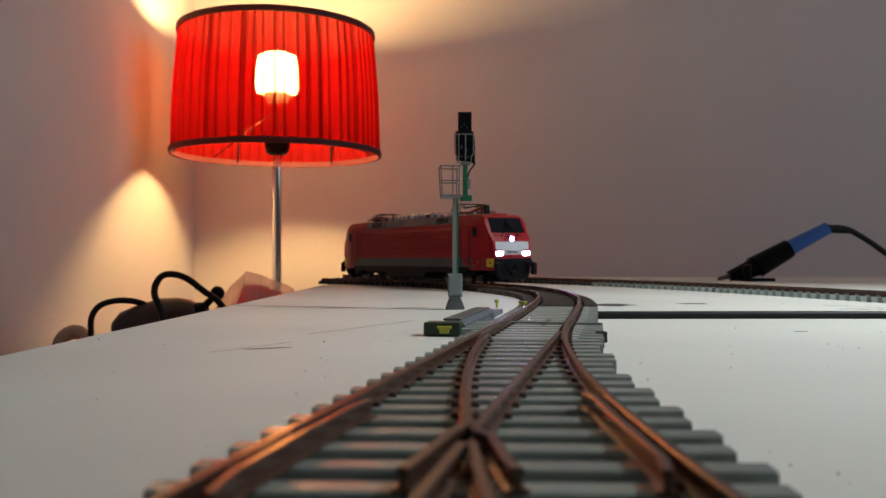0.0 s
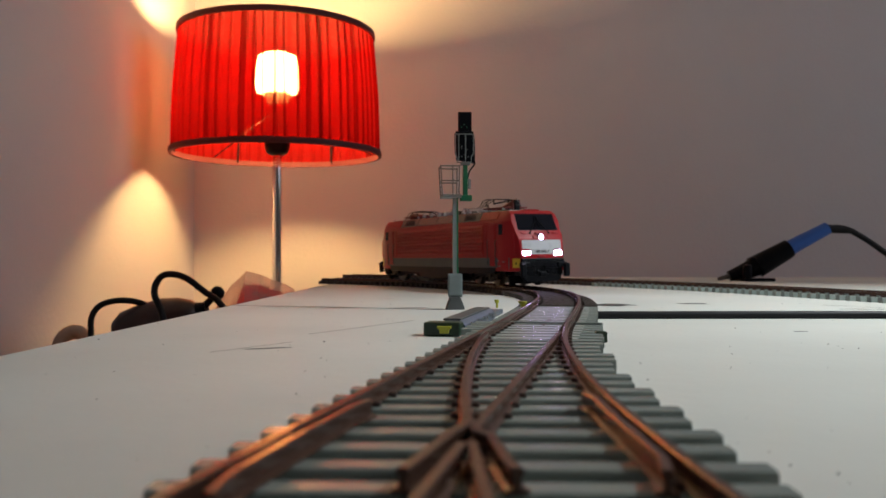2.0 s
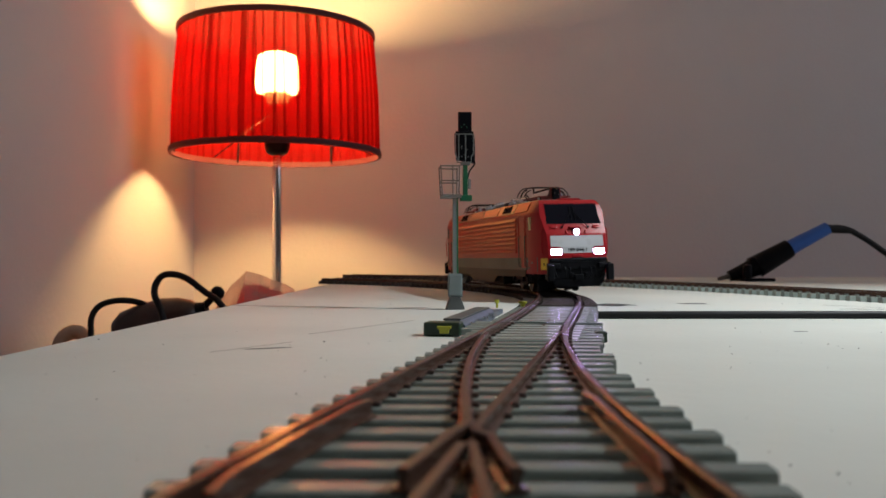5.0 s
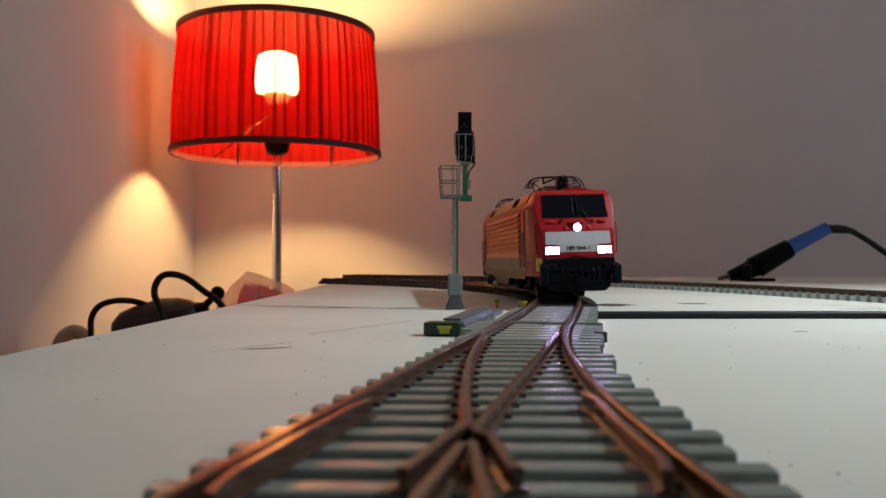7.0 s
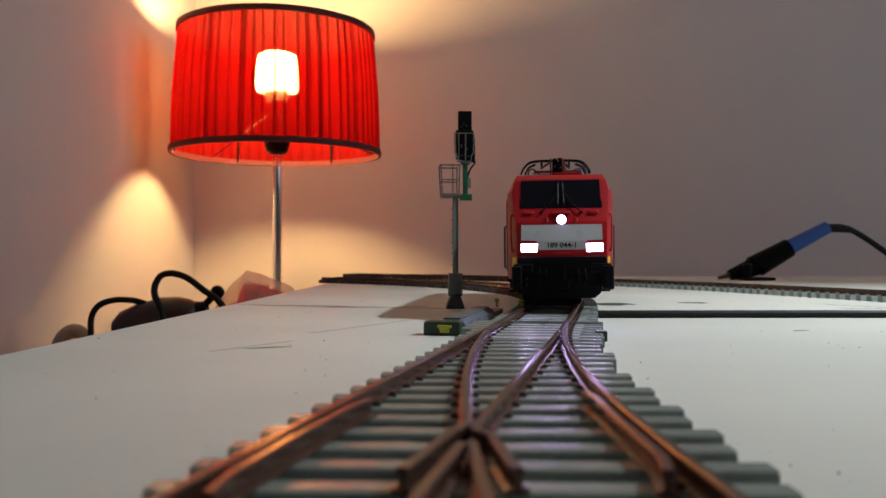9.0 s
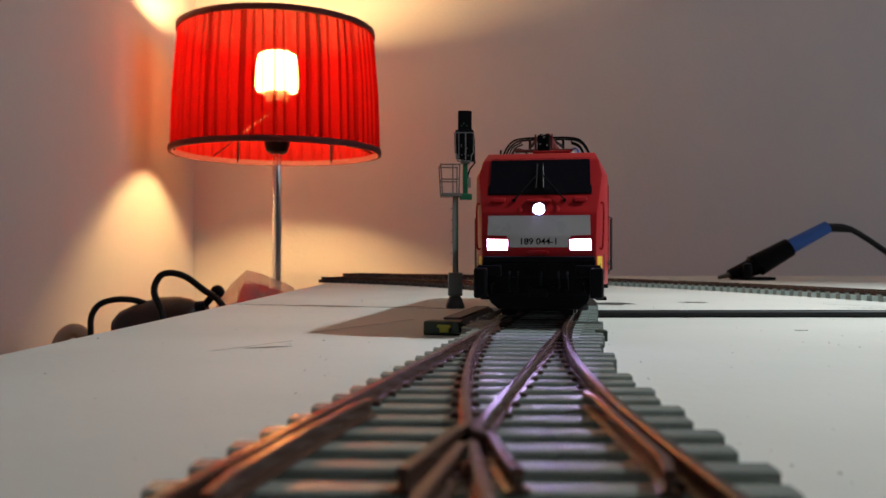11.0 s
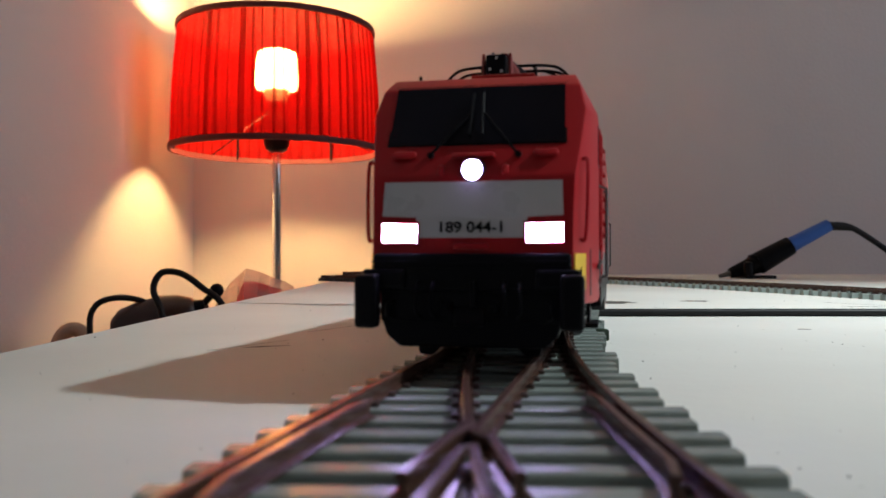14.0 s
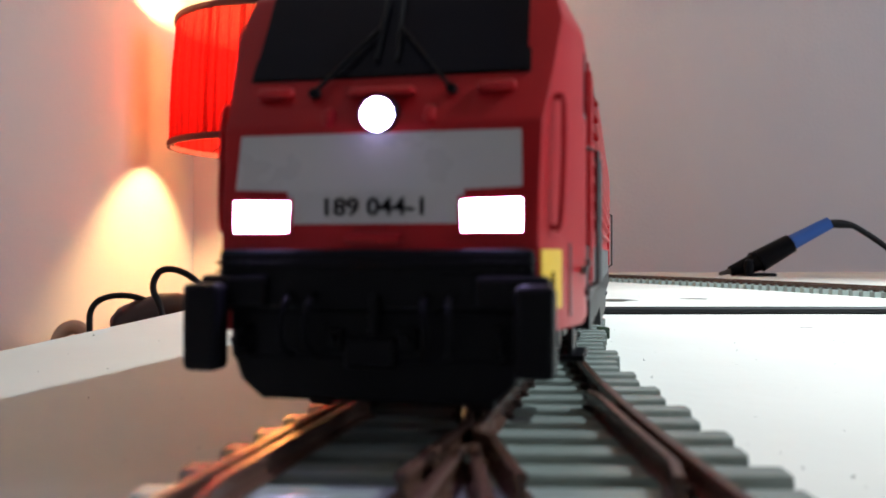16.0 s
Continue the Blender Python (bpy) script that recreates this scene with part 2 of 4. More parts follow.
def turned(profile, seg=32, bm=None, centre=(0, 0, 0)):
    """Surface of revolution about z from (radius, z) pairs."""
    bm = bm or bmesh.new()
    rings = []
    for r, z in profile:
        rings.append([bm.verts.new((centre[0] + r * math.cos(2 * math.pi * k / seg), centre[1] + r * math.sin(2 * math.pi * k / seg), centre[2] + z)) for k in range(seg)])
    for a, b in zip(rings, rings[1:]):
        for k in range(seg):
            bm.faces.new((a[k], a[(k + 1) % seg], b[(k + 1) % seg], b[k]))
    bm.faces.new(rings[0][::-1])
    bm.faces.new(rings[-1])
    return bm


def prism(outline, axis, a, b, bm=None, bevel=0.0):
    """Extrude a closed outline of 2D points along an axis from a to b."""
    q = bmesh.new()
    def place(p, w):
        return {"x": (w, p[0], p[1]), "y": (p[0], w, p[1]), "z": (p[0], p[1], w)}[axis]
    lo = [q.verts.new(place(p, a)) for p in outline]
    hi = [q.verts.new(place(p, b)) for p in outline]
    n = len(outline)
    q.faces.new(lo[::-1])
    q.faces.new(hi)
    for k in range(n):
        q.faces.new((lo[k], lo[(k + 1) % n], hi[(k + 1) % n], hi[k]))
    if bevel:
        bmesh.ops.recalc_face_normals(q, faces=q.faces)
        bmesh.ops.bevel(q, geom=list(q.edges), offset=bevel, segments=2, affect="EDGES", profile=0.5)
    return merge(bm, q)


# ---- the room ----
def build_room():
    def slab(name, x0, x1, y0, y1, z0, z1, material, label):
        ob = part(name, box(x0, x1, y0, y1, z0, z1), material, label=label)
        return tagged(ob, category=name.split("_")[0], kind="structure")
    X0, X1, Y0, Y1, ZF, ZC = -430, 2400, -2200, 1500, -760, 1700
    slab("floor", X0 - 100, X1 + 100, Y0 - 100, Y1 + 100, ZF - 100, ZF, FLOOR, "brown wooden floor of the room")
    slab("ceiling", X0 - 100, X1 + 100, Y0 - 100, Y1 + 100, ZC, ZC + 100, CEIL, "plain white painted ceiling")
    # the wall beside the lamp stands 3 degrees out of square
    def west(y):
        return -425 + 0.056 * (1220 - y)
    bm = prism([(west(Y0) - 100, Y0), (west(Y0), Y0), (west(Y1), Y1), (west(Y1) - 100, Y1)], "z", ZF, ZC)
    tagged(part("wall_west", bm, WALL, label="pale plastered wall beside the lamp"), category="wall", kind="structure")
    slab("wall_north", west(Y1) - 100, X1, Y1, Y1 + 100, ZF, ZC, WALL, "pale plastered wall behind the model railway")
    slab("wall_south", west(Y0) - 100, X1, Y0 - 100, Y0, ZF, ZC, WALL_DARK, "unseen wall behind the viewer, darkened to cut bounced light")
    # east wall with an opening made for the added fill lamp
    bm = box(X1, X1 + 100, Y0 - 100, -500, ZF, ZC)
    box(X1, X1 + 100, 700, Y1 + 100, ZF, ZC, bm=bm)
    box(X1, X1 + 100, -500, 700, ZF, 350, bm=bm)
    box(X1, X1 + 100, -500, 700, 1550, ZC, bm=bm)
    tagged(part("wall_east", bm, WALL_DARK, label="unseen side wall, darkened, with an opening added for fill light"), category="wall", kind="structure")


build_room()


# ---- board that carries the railway ----
def build_board():
    bm = box(-95.8, 900, -160, 970, -18, 0, bevel=0.8)
    ob = part("table", bm, BOARD, label="white painted baseboard with scuffs and specks")
    tagged(ob, category="table", kind="structure")
    for k, (x, y) in enumerate(((-70, -130), (860, -130), (-70, 930), (860, 930))):
        leg = part("table_leg", box(x - 25, x + 25, y - 25, y + 25, -760, -18, bevel=2), DESK, ob)
    desk = empty("side_table", pose(-0.232, 0.86, -0.085))
    part("side_tabletop", box(-146, 122, -420, 440, -25, 0, bevel=2), DESK, desk)
    for x in (-122, 98):
        for y in (-390, 410):
            part("leg", box(x - 20, x + 20, y - 20, y + 20, -675, -25, bevel=2), DESK, desk)
    tagged(desk, "low brown wooden side table under the lamp", "table")


build_board()


# ---- the tracks ----
CURVE_S = [0, 60, 130, 200, 270, 340, 410, 480, 560, 660, 780]
CURVE_K = [0.058, 0.023, -0.012, -0.018, -0.020, -0.126, -0.304, -0.282, -0.248, -0.246, -0.246]
RAIL_TOP = 4.7
SLEEPER_TOP = 2.6


def main_line():
    s = np.arange(0, 801, 2.0)
    k = np.interp(s, CURVE_S, CURVE_K) / 100
    th = 0.1817 + np.concatenate([[0], np.cumsum(k[1:] + k[:-1])])
    x = -16.0 + np.concatenate([[0], np.cumsum(np.sin(th[1:]) + np.sin(th[:-1]))])
    y = 30.0 + np.concatenate([[0], np.cumsum(np.cos(th[1:]) + np.cos(th[:-1]))])
    return s, x, y, th


MAIN = main_line()


def on(line, s, off=0.0):
    """Point and heading on a line at arc length s, off to the right."""
    x, y, th = (float(np.interp(s, line[0], line[i])) for i in (1, 2, 3))
    return x + off * math.cos(th), y - off * math.sin(th), th


def diverging_line():
    """Runs from the points at s=204 of the main line towards the viewer."""
    x, y, th = on(MAIN, 204)
    ss, xs, ys, ths = [0.0], [x], [y], [th]
    for i in range(1, 103):
        th -= 2 / 730
        x, y = x - 2 * math.sin(th), y - 2 * math.cos(th)
        ss.append(2.0 * i), xs.append(x), ys.append(y), ths.append(th)
    return np.array(ss), np.array(xs), np.array(ys), np.array(ths)


BRANCH = diverging_line()


def outer_line():
    """Wide curve round the back: straight run, then an arc to the board's edge."""
    p = [(262, 250), (240, 330), (222, 405), (191, 517), (159, 600), (129, 663)]
    a0 = math.atan2(663 - 421, 129 + 345)
    for k in range(1, 9):
        a = a0 + k * 0.105
        p.append((-345 + 532 * math.cos(a), 421 + 532 * math.sin(a)))
    q = [(v.x, v.y) for v in spline([(x, y, 0) for x, y in p], 12) if v.x > -101]
    x, y = np.array([v[0] for v in q]), np.array([v[1] for v in q])
    s = np.concatenate([[0], np.cumsum(np.hypot(np.diff(x), np.diff(y)))])
    th = np.unwrap(np.arctan2(np.gradient(x), np.gradient(y)))
    return s, x, y, th


OUTER = outer_line()


def rail_mesh(points, bm=None):
    """A rail with foot, web and rounded head along points (x, y)."""
    h0, h1 = SLEEPER_TOP, RAIL_TOP
    prof = [(-1.0, h0), (-1.0, h0 + 0.25), (-0.3, h0 + 0.5), (-0.3, h1 - 0.75), (-0.52, h1 - 0.6), (-0.52, h1 - 0.15), (-0.38, h1),
            (0.38, h1), (0.52, h1 - 0.15), (0.52, h1 - 0.6), (0.3, h1 - 0.75), (0.3, h0 + 0.5), (1.0, h0 + 0.25), (1.0, h0)]
    bm = bm or bmesh.new()
    rings = []
    n = len(points)
    for i, (x, y) in enumerate(points):
        ax, ay = points[max(i - 1, 0)]
        bx, by = points[min(i + 1, n - 1)]
        l = math.hypot(bx - ax, by - ay)
        nx, ny = (by - ay) / l, -(bx - ax) / l
        rings.append([bm.verts.new((x + nx * u, y + ny * u, z)) for u, z in prof])
    m = len(prof)
    for a, b in zip(rings, rings[1:]):
        for k in range(m):
            bm.faces.new((a[k], a[(k + 1) % m], b[(k + 1) % m], b[k]))
    bm.faces.new(rings[0])
    bm.faces.new(rings[-1][::-1])
    return bm


def run(line, s0, s1, off, step=4.0):
    n = max(2, int(abs(s1 - s0) / step) + 1)
    return [on(line, s, off)[:2] for s in np.linspace(s0, s1, n)]


def sleeper_bm(x0, x1, w=3.6):
    """A sleeper across the track with chamfered top edges, from x0 to x1."""
    h = SLEEPER_TOP
    return prism([(-w / 2, 0.02), (w / 2, 0.02), (w / 2, h - 0.45), (w / 2 - 0.12, h - 0.12), (w / 2 - 0.45, h), (-w / 2 + 0.45, h), (-w / 2 + 0.12, h - 0.12), (-w / 2, h - 0.45)], "x", x0, x1)


def clip_mesh():
    bm = box(-1.75, -0.75, -0.75, 0.75, SLEEPER_TOP - 0.1, SLEEPER_TOP + 0.6, bevel=0.25)
    box(0.75, 1.75, -0.75, 0.75, SLEEPER_TOP - 0.1, SLEEPER_TOP + 0.6, bevel=0.25, bm=bm)
    bm.normal_update()
    me = bpy.data.meshes.new("rail_clip")
    bm.to_mesh(me)
    bm.free()
    me.transform(Matrix.Scale(MM, 4))
    me.materials.append(CLIP)
    return me


CLIP_MESH = clip_mesh()


def shared(name, me, parent, m):
    ob = new(name, me)
    ob.parent = parent
    ob.matrix_basis = m
    return ob


def branch_at_y(y):
    return float(np.interp(-y, -BRANCH[2], BRANCH[0]))


def main_at_y(y):
    return float(np.interp(y, MAIN[2][:300], MAIN[0][:300]))


def build_turnout():
    t = empty("turnout")
    S = main_at_y
    B = branch_at_y
    G = 8.6
    rails = [
        (run(MAIN, 0, 312, -G), "outer rail"),
        (run(BRANCH, 204, 0, G) + run(MAIN, 208, 312, G), "stock rail"),
    ]
    # closure rails with their bent wing ends round the crossing
    a = run(MAIN, S(192), S(84), G)
    end = on(BRANCH, B(84), -G + 2.3)[:2]
    wing = [(a[-1][0] + 0.2, a[-1][1] - 1.5)] + [on(BRANCH, B(y), -G + 1.9 + k * 0.35)[:2] for k, y in enumerate((79, 74, 69, 66))]
    rails.append((a + wing, "closure rail"))
    c = run(BRANCH, 42, B(85), -G)
    wing = [on(MAIN, S(y), G - 1.9 - k * 0.3)[:2] for k, y in enumerate((81, 76, 71, 67))]
    rails.append((c + wing, "closure rail"))
    # crossing nose: two legs that part towards the viewer
    rails.append((run(MAIN, S(77), 0, G), "crossing leg"))
    rails.append((run(BRANCH, B(76), 204, -G), "crossing leg"))
    # check rails
    rails.append(([on(MAIN, S(y), -G + o)[:2] for y, o in ((97, 2.6), (93, 1.9), (80, 1.8), (64, 1.8), (58, 2.8))], "check rail"))
    rails.append(([on(BRANCH, B(y), G - o)[:2] for y, o in ((104, 2.6), (100, 1.9), (85, 1.8), (70, 1.8), (65, 2.8))], "check rail"))
    for pts, label in rails:
        part(label.replace(" ", "_"), rail_mesh(pts), RAIL, t, smooth=True)
    # long sleepers under both routes, then plain ones up to the brown track
    y = 39.25
    i = 0
    while y < 333:
        i += 1
        th = radians(np.interp(y, [60, 150, 300, 340], [1.5, 3.0, 10.3, 9.3]))
        s = S(y)
        ax, ay, _ = on(MAIN, s)
        at = pose(ax * MM, ay * MM, 0, 0, 0, -math.degrees(th))
        left = -15.2
        right = 15.6
        seats = [-8.6, 8.6]
        if y < 222:
            bx = on(BRANCH, B(y))[0]
            gap = (bx - ax) / math.cos(th)
            ends = (bx - ax) + (17.0 if y < 138 else 16.2)
            right = max(15.8, round(ends / 3.0) * 3.0 + 0.4 * (i % 2))
            seats = [-8.6, gap + 8.6]
            if y < 190:
                seats += [8.6, gap - 8.6] if abs(gap - 17.2) > 3.0 else [gap / 2]
        if 222 <= y < 246:
            right, left = 17.5, -19
        part("sleeper", sleeper_bm(left, right), SLEEPER, t, at=at)
        for u in seats:
            shared("rail_clip", CLIP_MESH, t, at @ pose(u * MM, 0, 0))
        y += 7.35
    # flat base plate between the rails under the moving blades
    pb = bmesh.new()
    rows = [[pb.verts.new((*on(MAIN, q, o)[:2], z)) for o, z in ((-7.2, 1.2), (-7.2, 2.52), (12.5, 2.52), (12.5, 1.2))] for q in np.arange(168, 306, 6.0)]
    for a, b in zip(rows, rows[1:]):
        for k in range(4):
            pb.faces.new((a[k], a[(k + 1) % 4], b[(k + 1) % 4], b[k]))
    pb.faces.new(rows[0])
    pb.faces.new(rows[-1][::-1])
    part("blade_plate", pb, PLATE_GREY, t, "flat grey plate under the point blades")
    # throw bar and small drive arm at the points
    x, yy, th = on(MAIN, 214)
    part("throw_bar", box(-13, 17, -0.9, 0.9, 2.7, 3.2, bevel=0.15), SLEEPER, t, at=pose(x * MM, yy * MM, 0, 0, 0, -math.degrees(th)))
    x, yy, th = on(MAIN, 222, 1.5)
    part("slot_cover", box(-0.45, 0.45, -13, 13, 2.4, 2.75, bevel=0.1), CLIP, t, at=pose(x * MM, yy * MM, 0, 0, 0, -math.degrees(th)))
    x, yy, th = on(MAIN, 191, 17.4)
    part("lever_pad", box(-1.4, 1.4, -2.2, 2.2, 0.02, 2.7, bevel=0.3), GREEN_DARK, t, at=pose(x * MM, yy * MM, 0, 0, 0, -5))
    tagged(t, "grey-sleepered model turnout with rusty brown rails", "railway track")


def build_plain_track(name, line, s0, s1, sleeper_mat, label, pitch=7.2, w=3.2):
    t = empty(name)
    for off in (-8.6, 8.6):
        part("rail", rail_mesh(run(line, s0, s1, off, 5.0)), RAIL, t, smooth=True)
    first = None
    for s in np.arange(s0 + 2, s1 - 1, pitch):
        x, y, th = on(line, s)
        at = pose(x * MM, y * MM, 0, 0, 0, -math.degrees(th))
        if first is None:
            bm = sleeper_bm(-15.5, 15.5, w)
            for u in (-8.6, 8.6):
                for d in (-1.4, 1.4):
                    box(u + d - 0.6, u + d + 0.6, -0.9, 0.9, SLEEPER_TOP - 0.1, SLEEPER_TOP + 0.7, bm=bm)
            first = part("sleeper", bm, sleeper_mat, t, at=at)
        else:
            shared("sleeper", first.data, t, at)
    tagged(t, label, "railway track", group="model railway tracks")
    return t


# ---- locomotive ----
HALF = 104.0


def loco_ring(y, w, chamfer_w, z_side, z_top, z0=9.0):
    """Half-outline of the body's cross-section, low left round to low right."""
    return [(-w, y, z0), (-w, y, z_side * 0.5 + z0 * 0.5), (-w, y, z_side), (-chamfer_w, y, z_top), (0, y, z_top + 0.5),
            (chamfer_w, y, z_top), (w, y, z_side), (w, y, z_side * 0.5 + z0 * 0.5), (w, y, z0)]


def front_y(z):
    """How far the sloping front lies back, by height."""
    return float(np.interp(z, [8, 17, 22, 28, 33.2, 42.6, 44.9], [-103.6, -104.0, -103.8, -102.8, -99.6, -94.8, -91.0]))


def face(outline, bm=None, proud=0.25, thick=0.5, sign=1):
    """A plate on the sloping front: outline of (x, z) points, its outer side proud of the front by so much."""
    b = bmesh.new()
    out = [b.verts.new((x, sign * (front_y(z) - proud), z)) for x, z in outline]
    inn = [b.verts.new((x, sign * (front_y(z) + thick), z)) for x, z in outline]
    n = len(outline)
    b.faces.new(out)
    b.faces.new(inn[::-1])
    for k in range(n):
        b.faces.new((out[k], out[(k + 1) % n], inn[(k + 1) % n], inn[k]))
    return merge(bm, b)


def pad(x0, x1, z0, z1, proud):
    """A small rounded moulding on the sloping front."""
    r = min(abs(x1 - x0), z1 - z0) * 0.45
    lo, hi = min(x0, x1), max(x0, x1)
    out = []
    for cx, cz, a0 in ((hi - r, z1 - r, 0), (lo + r, z1 - r, 90), (lo + r, z0 + r, 180), (hi - r, z0 + r, 270)):
        out += [(cx + r * math.cos(radians(a0 + k * 30)), cz + r * math.sin(radians(a0 + k * 30))) for k in range(4)]
    bm = face(out, proud=proud)
    bmesh.ops.recalc_face_normals(bm, faces=bm.faces)
    top = [f for f in bm.faces if len(f.verts) > 8 and f.normal.y < 0]
    bmesh.ops.bevel(bm, geom=[e for f in top for e in f.edges], offset=0.25, segments=2, affect="EDGES", profile=0.5)
    return bm


def loco_shell():
    """The red body: a closed shell lofted along its length, both ends sloping, the cabs drawn in."""
    bm = bmesh.new()
    zs = [9.0, 17.0, 22.0, 28.0, 33.2, 38.5, 42.6, 44.9]

    def half_width(z, y):
        """Half width at height z, distance y from the middle."""
        side = float(np.interp(abs(y), [0, 90, 104], [18.0, 18.0, 14.8]))
        return side if z <= 38.6 else float(np.interp(z, [38.6, 44.9], [side, min(side, 14.8) - 0.15]))

    stations = [0.0, 40.0, 74.0, 84.0, 90.0]
    columns = []
    for sgn in (-1, 1):
        for st in (stations if sgn < 0 else stations[1:]):
            columns.append((sgn * st, None))
    columns.sort()
    cols = [("end", -1)] + [("at", y) for y, _ in columns] + [("end", 1)]
    left, right = [], []
    for kind, v in cols:
        lcol, rcol = [], []
        for z in zs:
            y = v * -front_y(z) if kind == "end" else v
            w = half_width(z, y)
            lcol.append(bm.verts.new((-w, y, z)))
            rcol.append(bm.verts.new((w, y, z)))
        left.append(lcol), right.append(rcol)
    for a, b in ((left, 1), (right, -1)):
        for i in range(len(cols) - 1):
            for j in range(len(zs) - 1):
                q = (a[i][j], a[i + 1][j], a[i + 1][j + 1], a[i][j + 1])
                bm.faces.new(q)
    for i in range(len(cols) - 1):
        bm.faces.new((left[i][-1], left[i + 1][-1], right[i + 1][-1], right[i][-1]))
        bm.faces.new((left[i][0], left[i + 1][0], right[i + 1][0], right[i][0]))
    for i in (0, len(cols) - 1):
        for j in range(len(zs) - 1):
            bm.faces.new((left[i][j], right[i][j], right[i][j + 1], left[i][j + 1]))
    bmesh.ops.recalc_face_normals(bm, faces=bm.faces)
    sharp = [e for e in bm.edges if len(e.link_faces) == 2 and e.calc_face_angle(0) > radians(16)]
    bmesh.ops.bevel(bm, geom=sharp, offset=0.5, segments=2, affect="EDGES", profile=0.6)
    return bm


def text_mesh(body, size):
    cu = bpy.data.curves.new("text", "FONT")
    cu.body, cu.size, cu.align_x, cu.align_y, cu.extrude, cu.offset = body, size, "CENTER", "CENTER", 0.05, 0.05
    ob = bpy.data.objects.new("text", cu)
    scene.collection.objects.link(ob)
    dg = bpy.context.evaluated_depsgraph_get()
    me = bpy.data.meshes.new_from_object(ob.evaluated_get(dg))
    bpy.data.objects.remove(ob)
    bm = bmesh.new()
    bm.from_mesh(me)
    bpy.data.meshes.remove(me)
    return bm


def side_x(y):
    return float(np.interp(abs(y), [0, 90, 104], [18.0, 18.0, 14.8]))


def build_cab_end(loco, sign, lit):
    """What sits on one cab front: windscreen, panel, lamps, wipers, apron, buffers."""
    turn = pose(0, 0, 0) if sign > 0 else pose(0, 0, 0, 0, 0, 180)

    def P(name, bm, material, label="", smooth=False, parent=loco):
        return part(name, bm, material, parent, label, smooth, at=turn if parent is loco else None)

    P("windscreen_frame", face([(-13.7, 32.9), (13.7, 32.9), (13.5, 43.1), (-13.5, 43.1)], proud=0.12), BLACK)
    P("windscreen", face([(-13.4, 33.2), (13.4, 33.2), (13.2, 42.7), (-13.2, 42.7)], proud=0.3), GLASS_DARK, "dark tinted windscreen")
    P("front_panel", face([(-13.35, 22.1), (-13.2, 27.2), (13.2, 27.2), (13.35, 22.1), (8.2, 21.9), (8.2, 18.9), (-8.2, 18.9), (-8.2, 21.9)], proud=0.14),
      WHITE_PANEL, "white printed front panel")
    for s in (-1, 1):
        P("headlight_housing", face([(s * 7.7, 17.9), (s * 13.6, 17.9), (s * 13.6, 21.3), (s * 7.7, 21.3)], proud=0.29), RED_TRIM)
        P("headlight", face([(s * 8.1, 18.2), (s * 13.35, 18.2), (s * 13.35, 21.0), (s * 8.0, 20.9)], proud=0.34, thick=-0.29), LIGHT_ON if lit else GLASS_DARK,
          "glowing white rectangular headlight" if lit else "unlit rectangular headlight")
        P("ledge", pad(s * 8.9, s * 12.5, 30.9, 32.1, 0.8), RED_TRIM, smooth=True)
        P("nub", pad(s * 4.3, s * 5.3, 28.1, 29.8, 0.7), RED_TRIM, smooth=True)
    b = bmesh.new()
    bmesh.ops.create_cone(b, cap_ends=True, segments=24, radius1=2.0, radius2=1.85, depth=1.6)
    b.transform(Matrix.Translation((0, front_y(29.6) - 0.35, 28.9)) @ Matrix.Rotation(radians(90), 4, "X"))
    P("lamp_housing", b, BLACK, smooth=True)
    ring = [(1.48 * math.cos(2 * math.pi * k / 24), 28.9 + 1.48 * math.sin(2 * math.pi * k / 24)) for k in range(24)]
    b = bmesh.new()
    yl = front_y(29.6) - 0.35 - 0.85
    o = [b.verts.new((x, yl - 0.06, z)) for x, z in ring]
    i = [b.verts.new((x, yl, z)) for x, z in ring]
    b.faces.new(o)
    b.faces.new(i[::-1])
    for k in range(24):
        b.faces.new((o[k], o[(k + 1) % 24], i[(k + 1) % 24], i[k]))
    P("top_headlight", b, LAMP_ON if lit else GLASS_DARK, "glowing round top headlight" if lit else "unlit round top headlight", True)
    P("lamp_hood", pad(-3.2, 3.2, 30.8, 31.6, 1.6), RED_TRIM, smooth=True)
    P("latch", pad(-2.6, 2.6, 17.1, 18.1, 0.7), RED_TRIM, smooth=True)
    # wipers: arm from the pivot under the screen, blade
    for s in (-1, 1):
        arm = rod((s * 6.6, front_y(31.3) - 0.9, 31.3), (s * 1.6, front_y(37.5) - 0.9, 37.5), 0.22, seg=6)
        rod((s * 6.6, front_y(31.3) + 0.6, 31.3), (s * 6.6, front_y(31.3) - 1.0, 31.3), 0.5, arm, 8)
        rod((s * 1.0, front_y(34.6) - 0.8, 34.6), (s * 0.75, front_y(41.4) - 0.8, 41.4), 0.25, arm, 6)
        rod((s * 1.6, front_y(37.5) - 0.9, 37.5), (s * 0.9, front_y(38.2) - 0.8, 38.2), 0.22, arm, 6)
        P("wiper", arm, BLACK)
    if lit:
        t = text_mesh("189 044-1", 2.2)
        t.transform(Matrix.Diagonal((1.12, 1, 1, 1)))
        t.transform(Matrix.Translation((0, front_y(20.3) - 0.19, 20.35)) @ Matrix.Rotation(radians(90), 4, "X"))
        P("running_number", t, BLACK, "dark printed running number 189 044-1")
    # black apron: beam, coupler box, plough
    ap = box(-14.5, 14.5, -105.2, -98, 11.0, 16.6, bevel=0.5)
    box(-13.6, 13.6, -104.6, -95, 6.5, 11.4, bevel=0.5, bm=ap)
    P("buffer_beam", ap, BLACK)
    for z in (15.4, 14.6):
        P("beam_rib", box(-14.6, 14.6, -105.5, -104.9, z - 0.15, z + 0.15, bevel=0.08), BLACK)
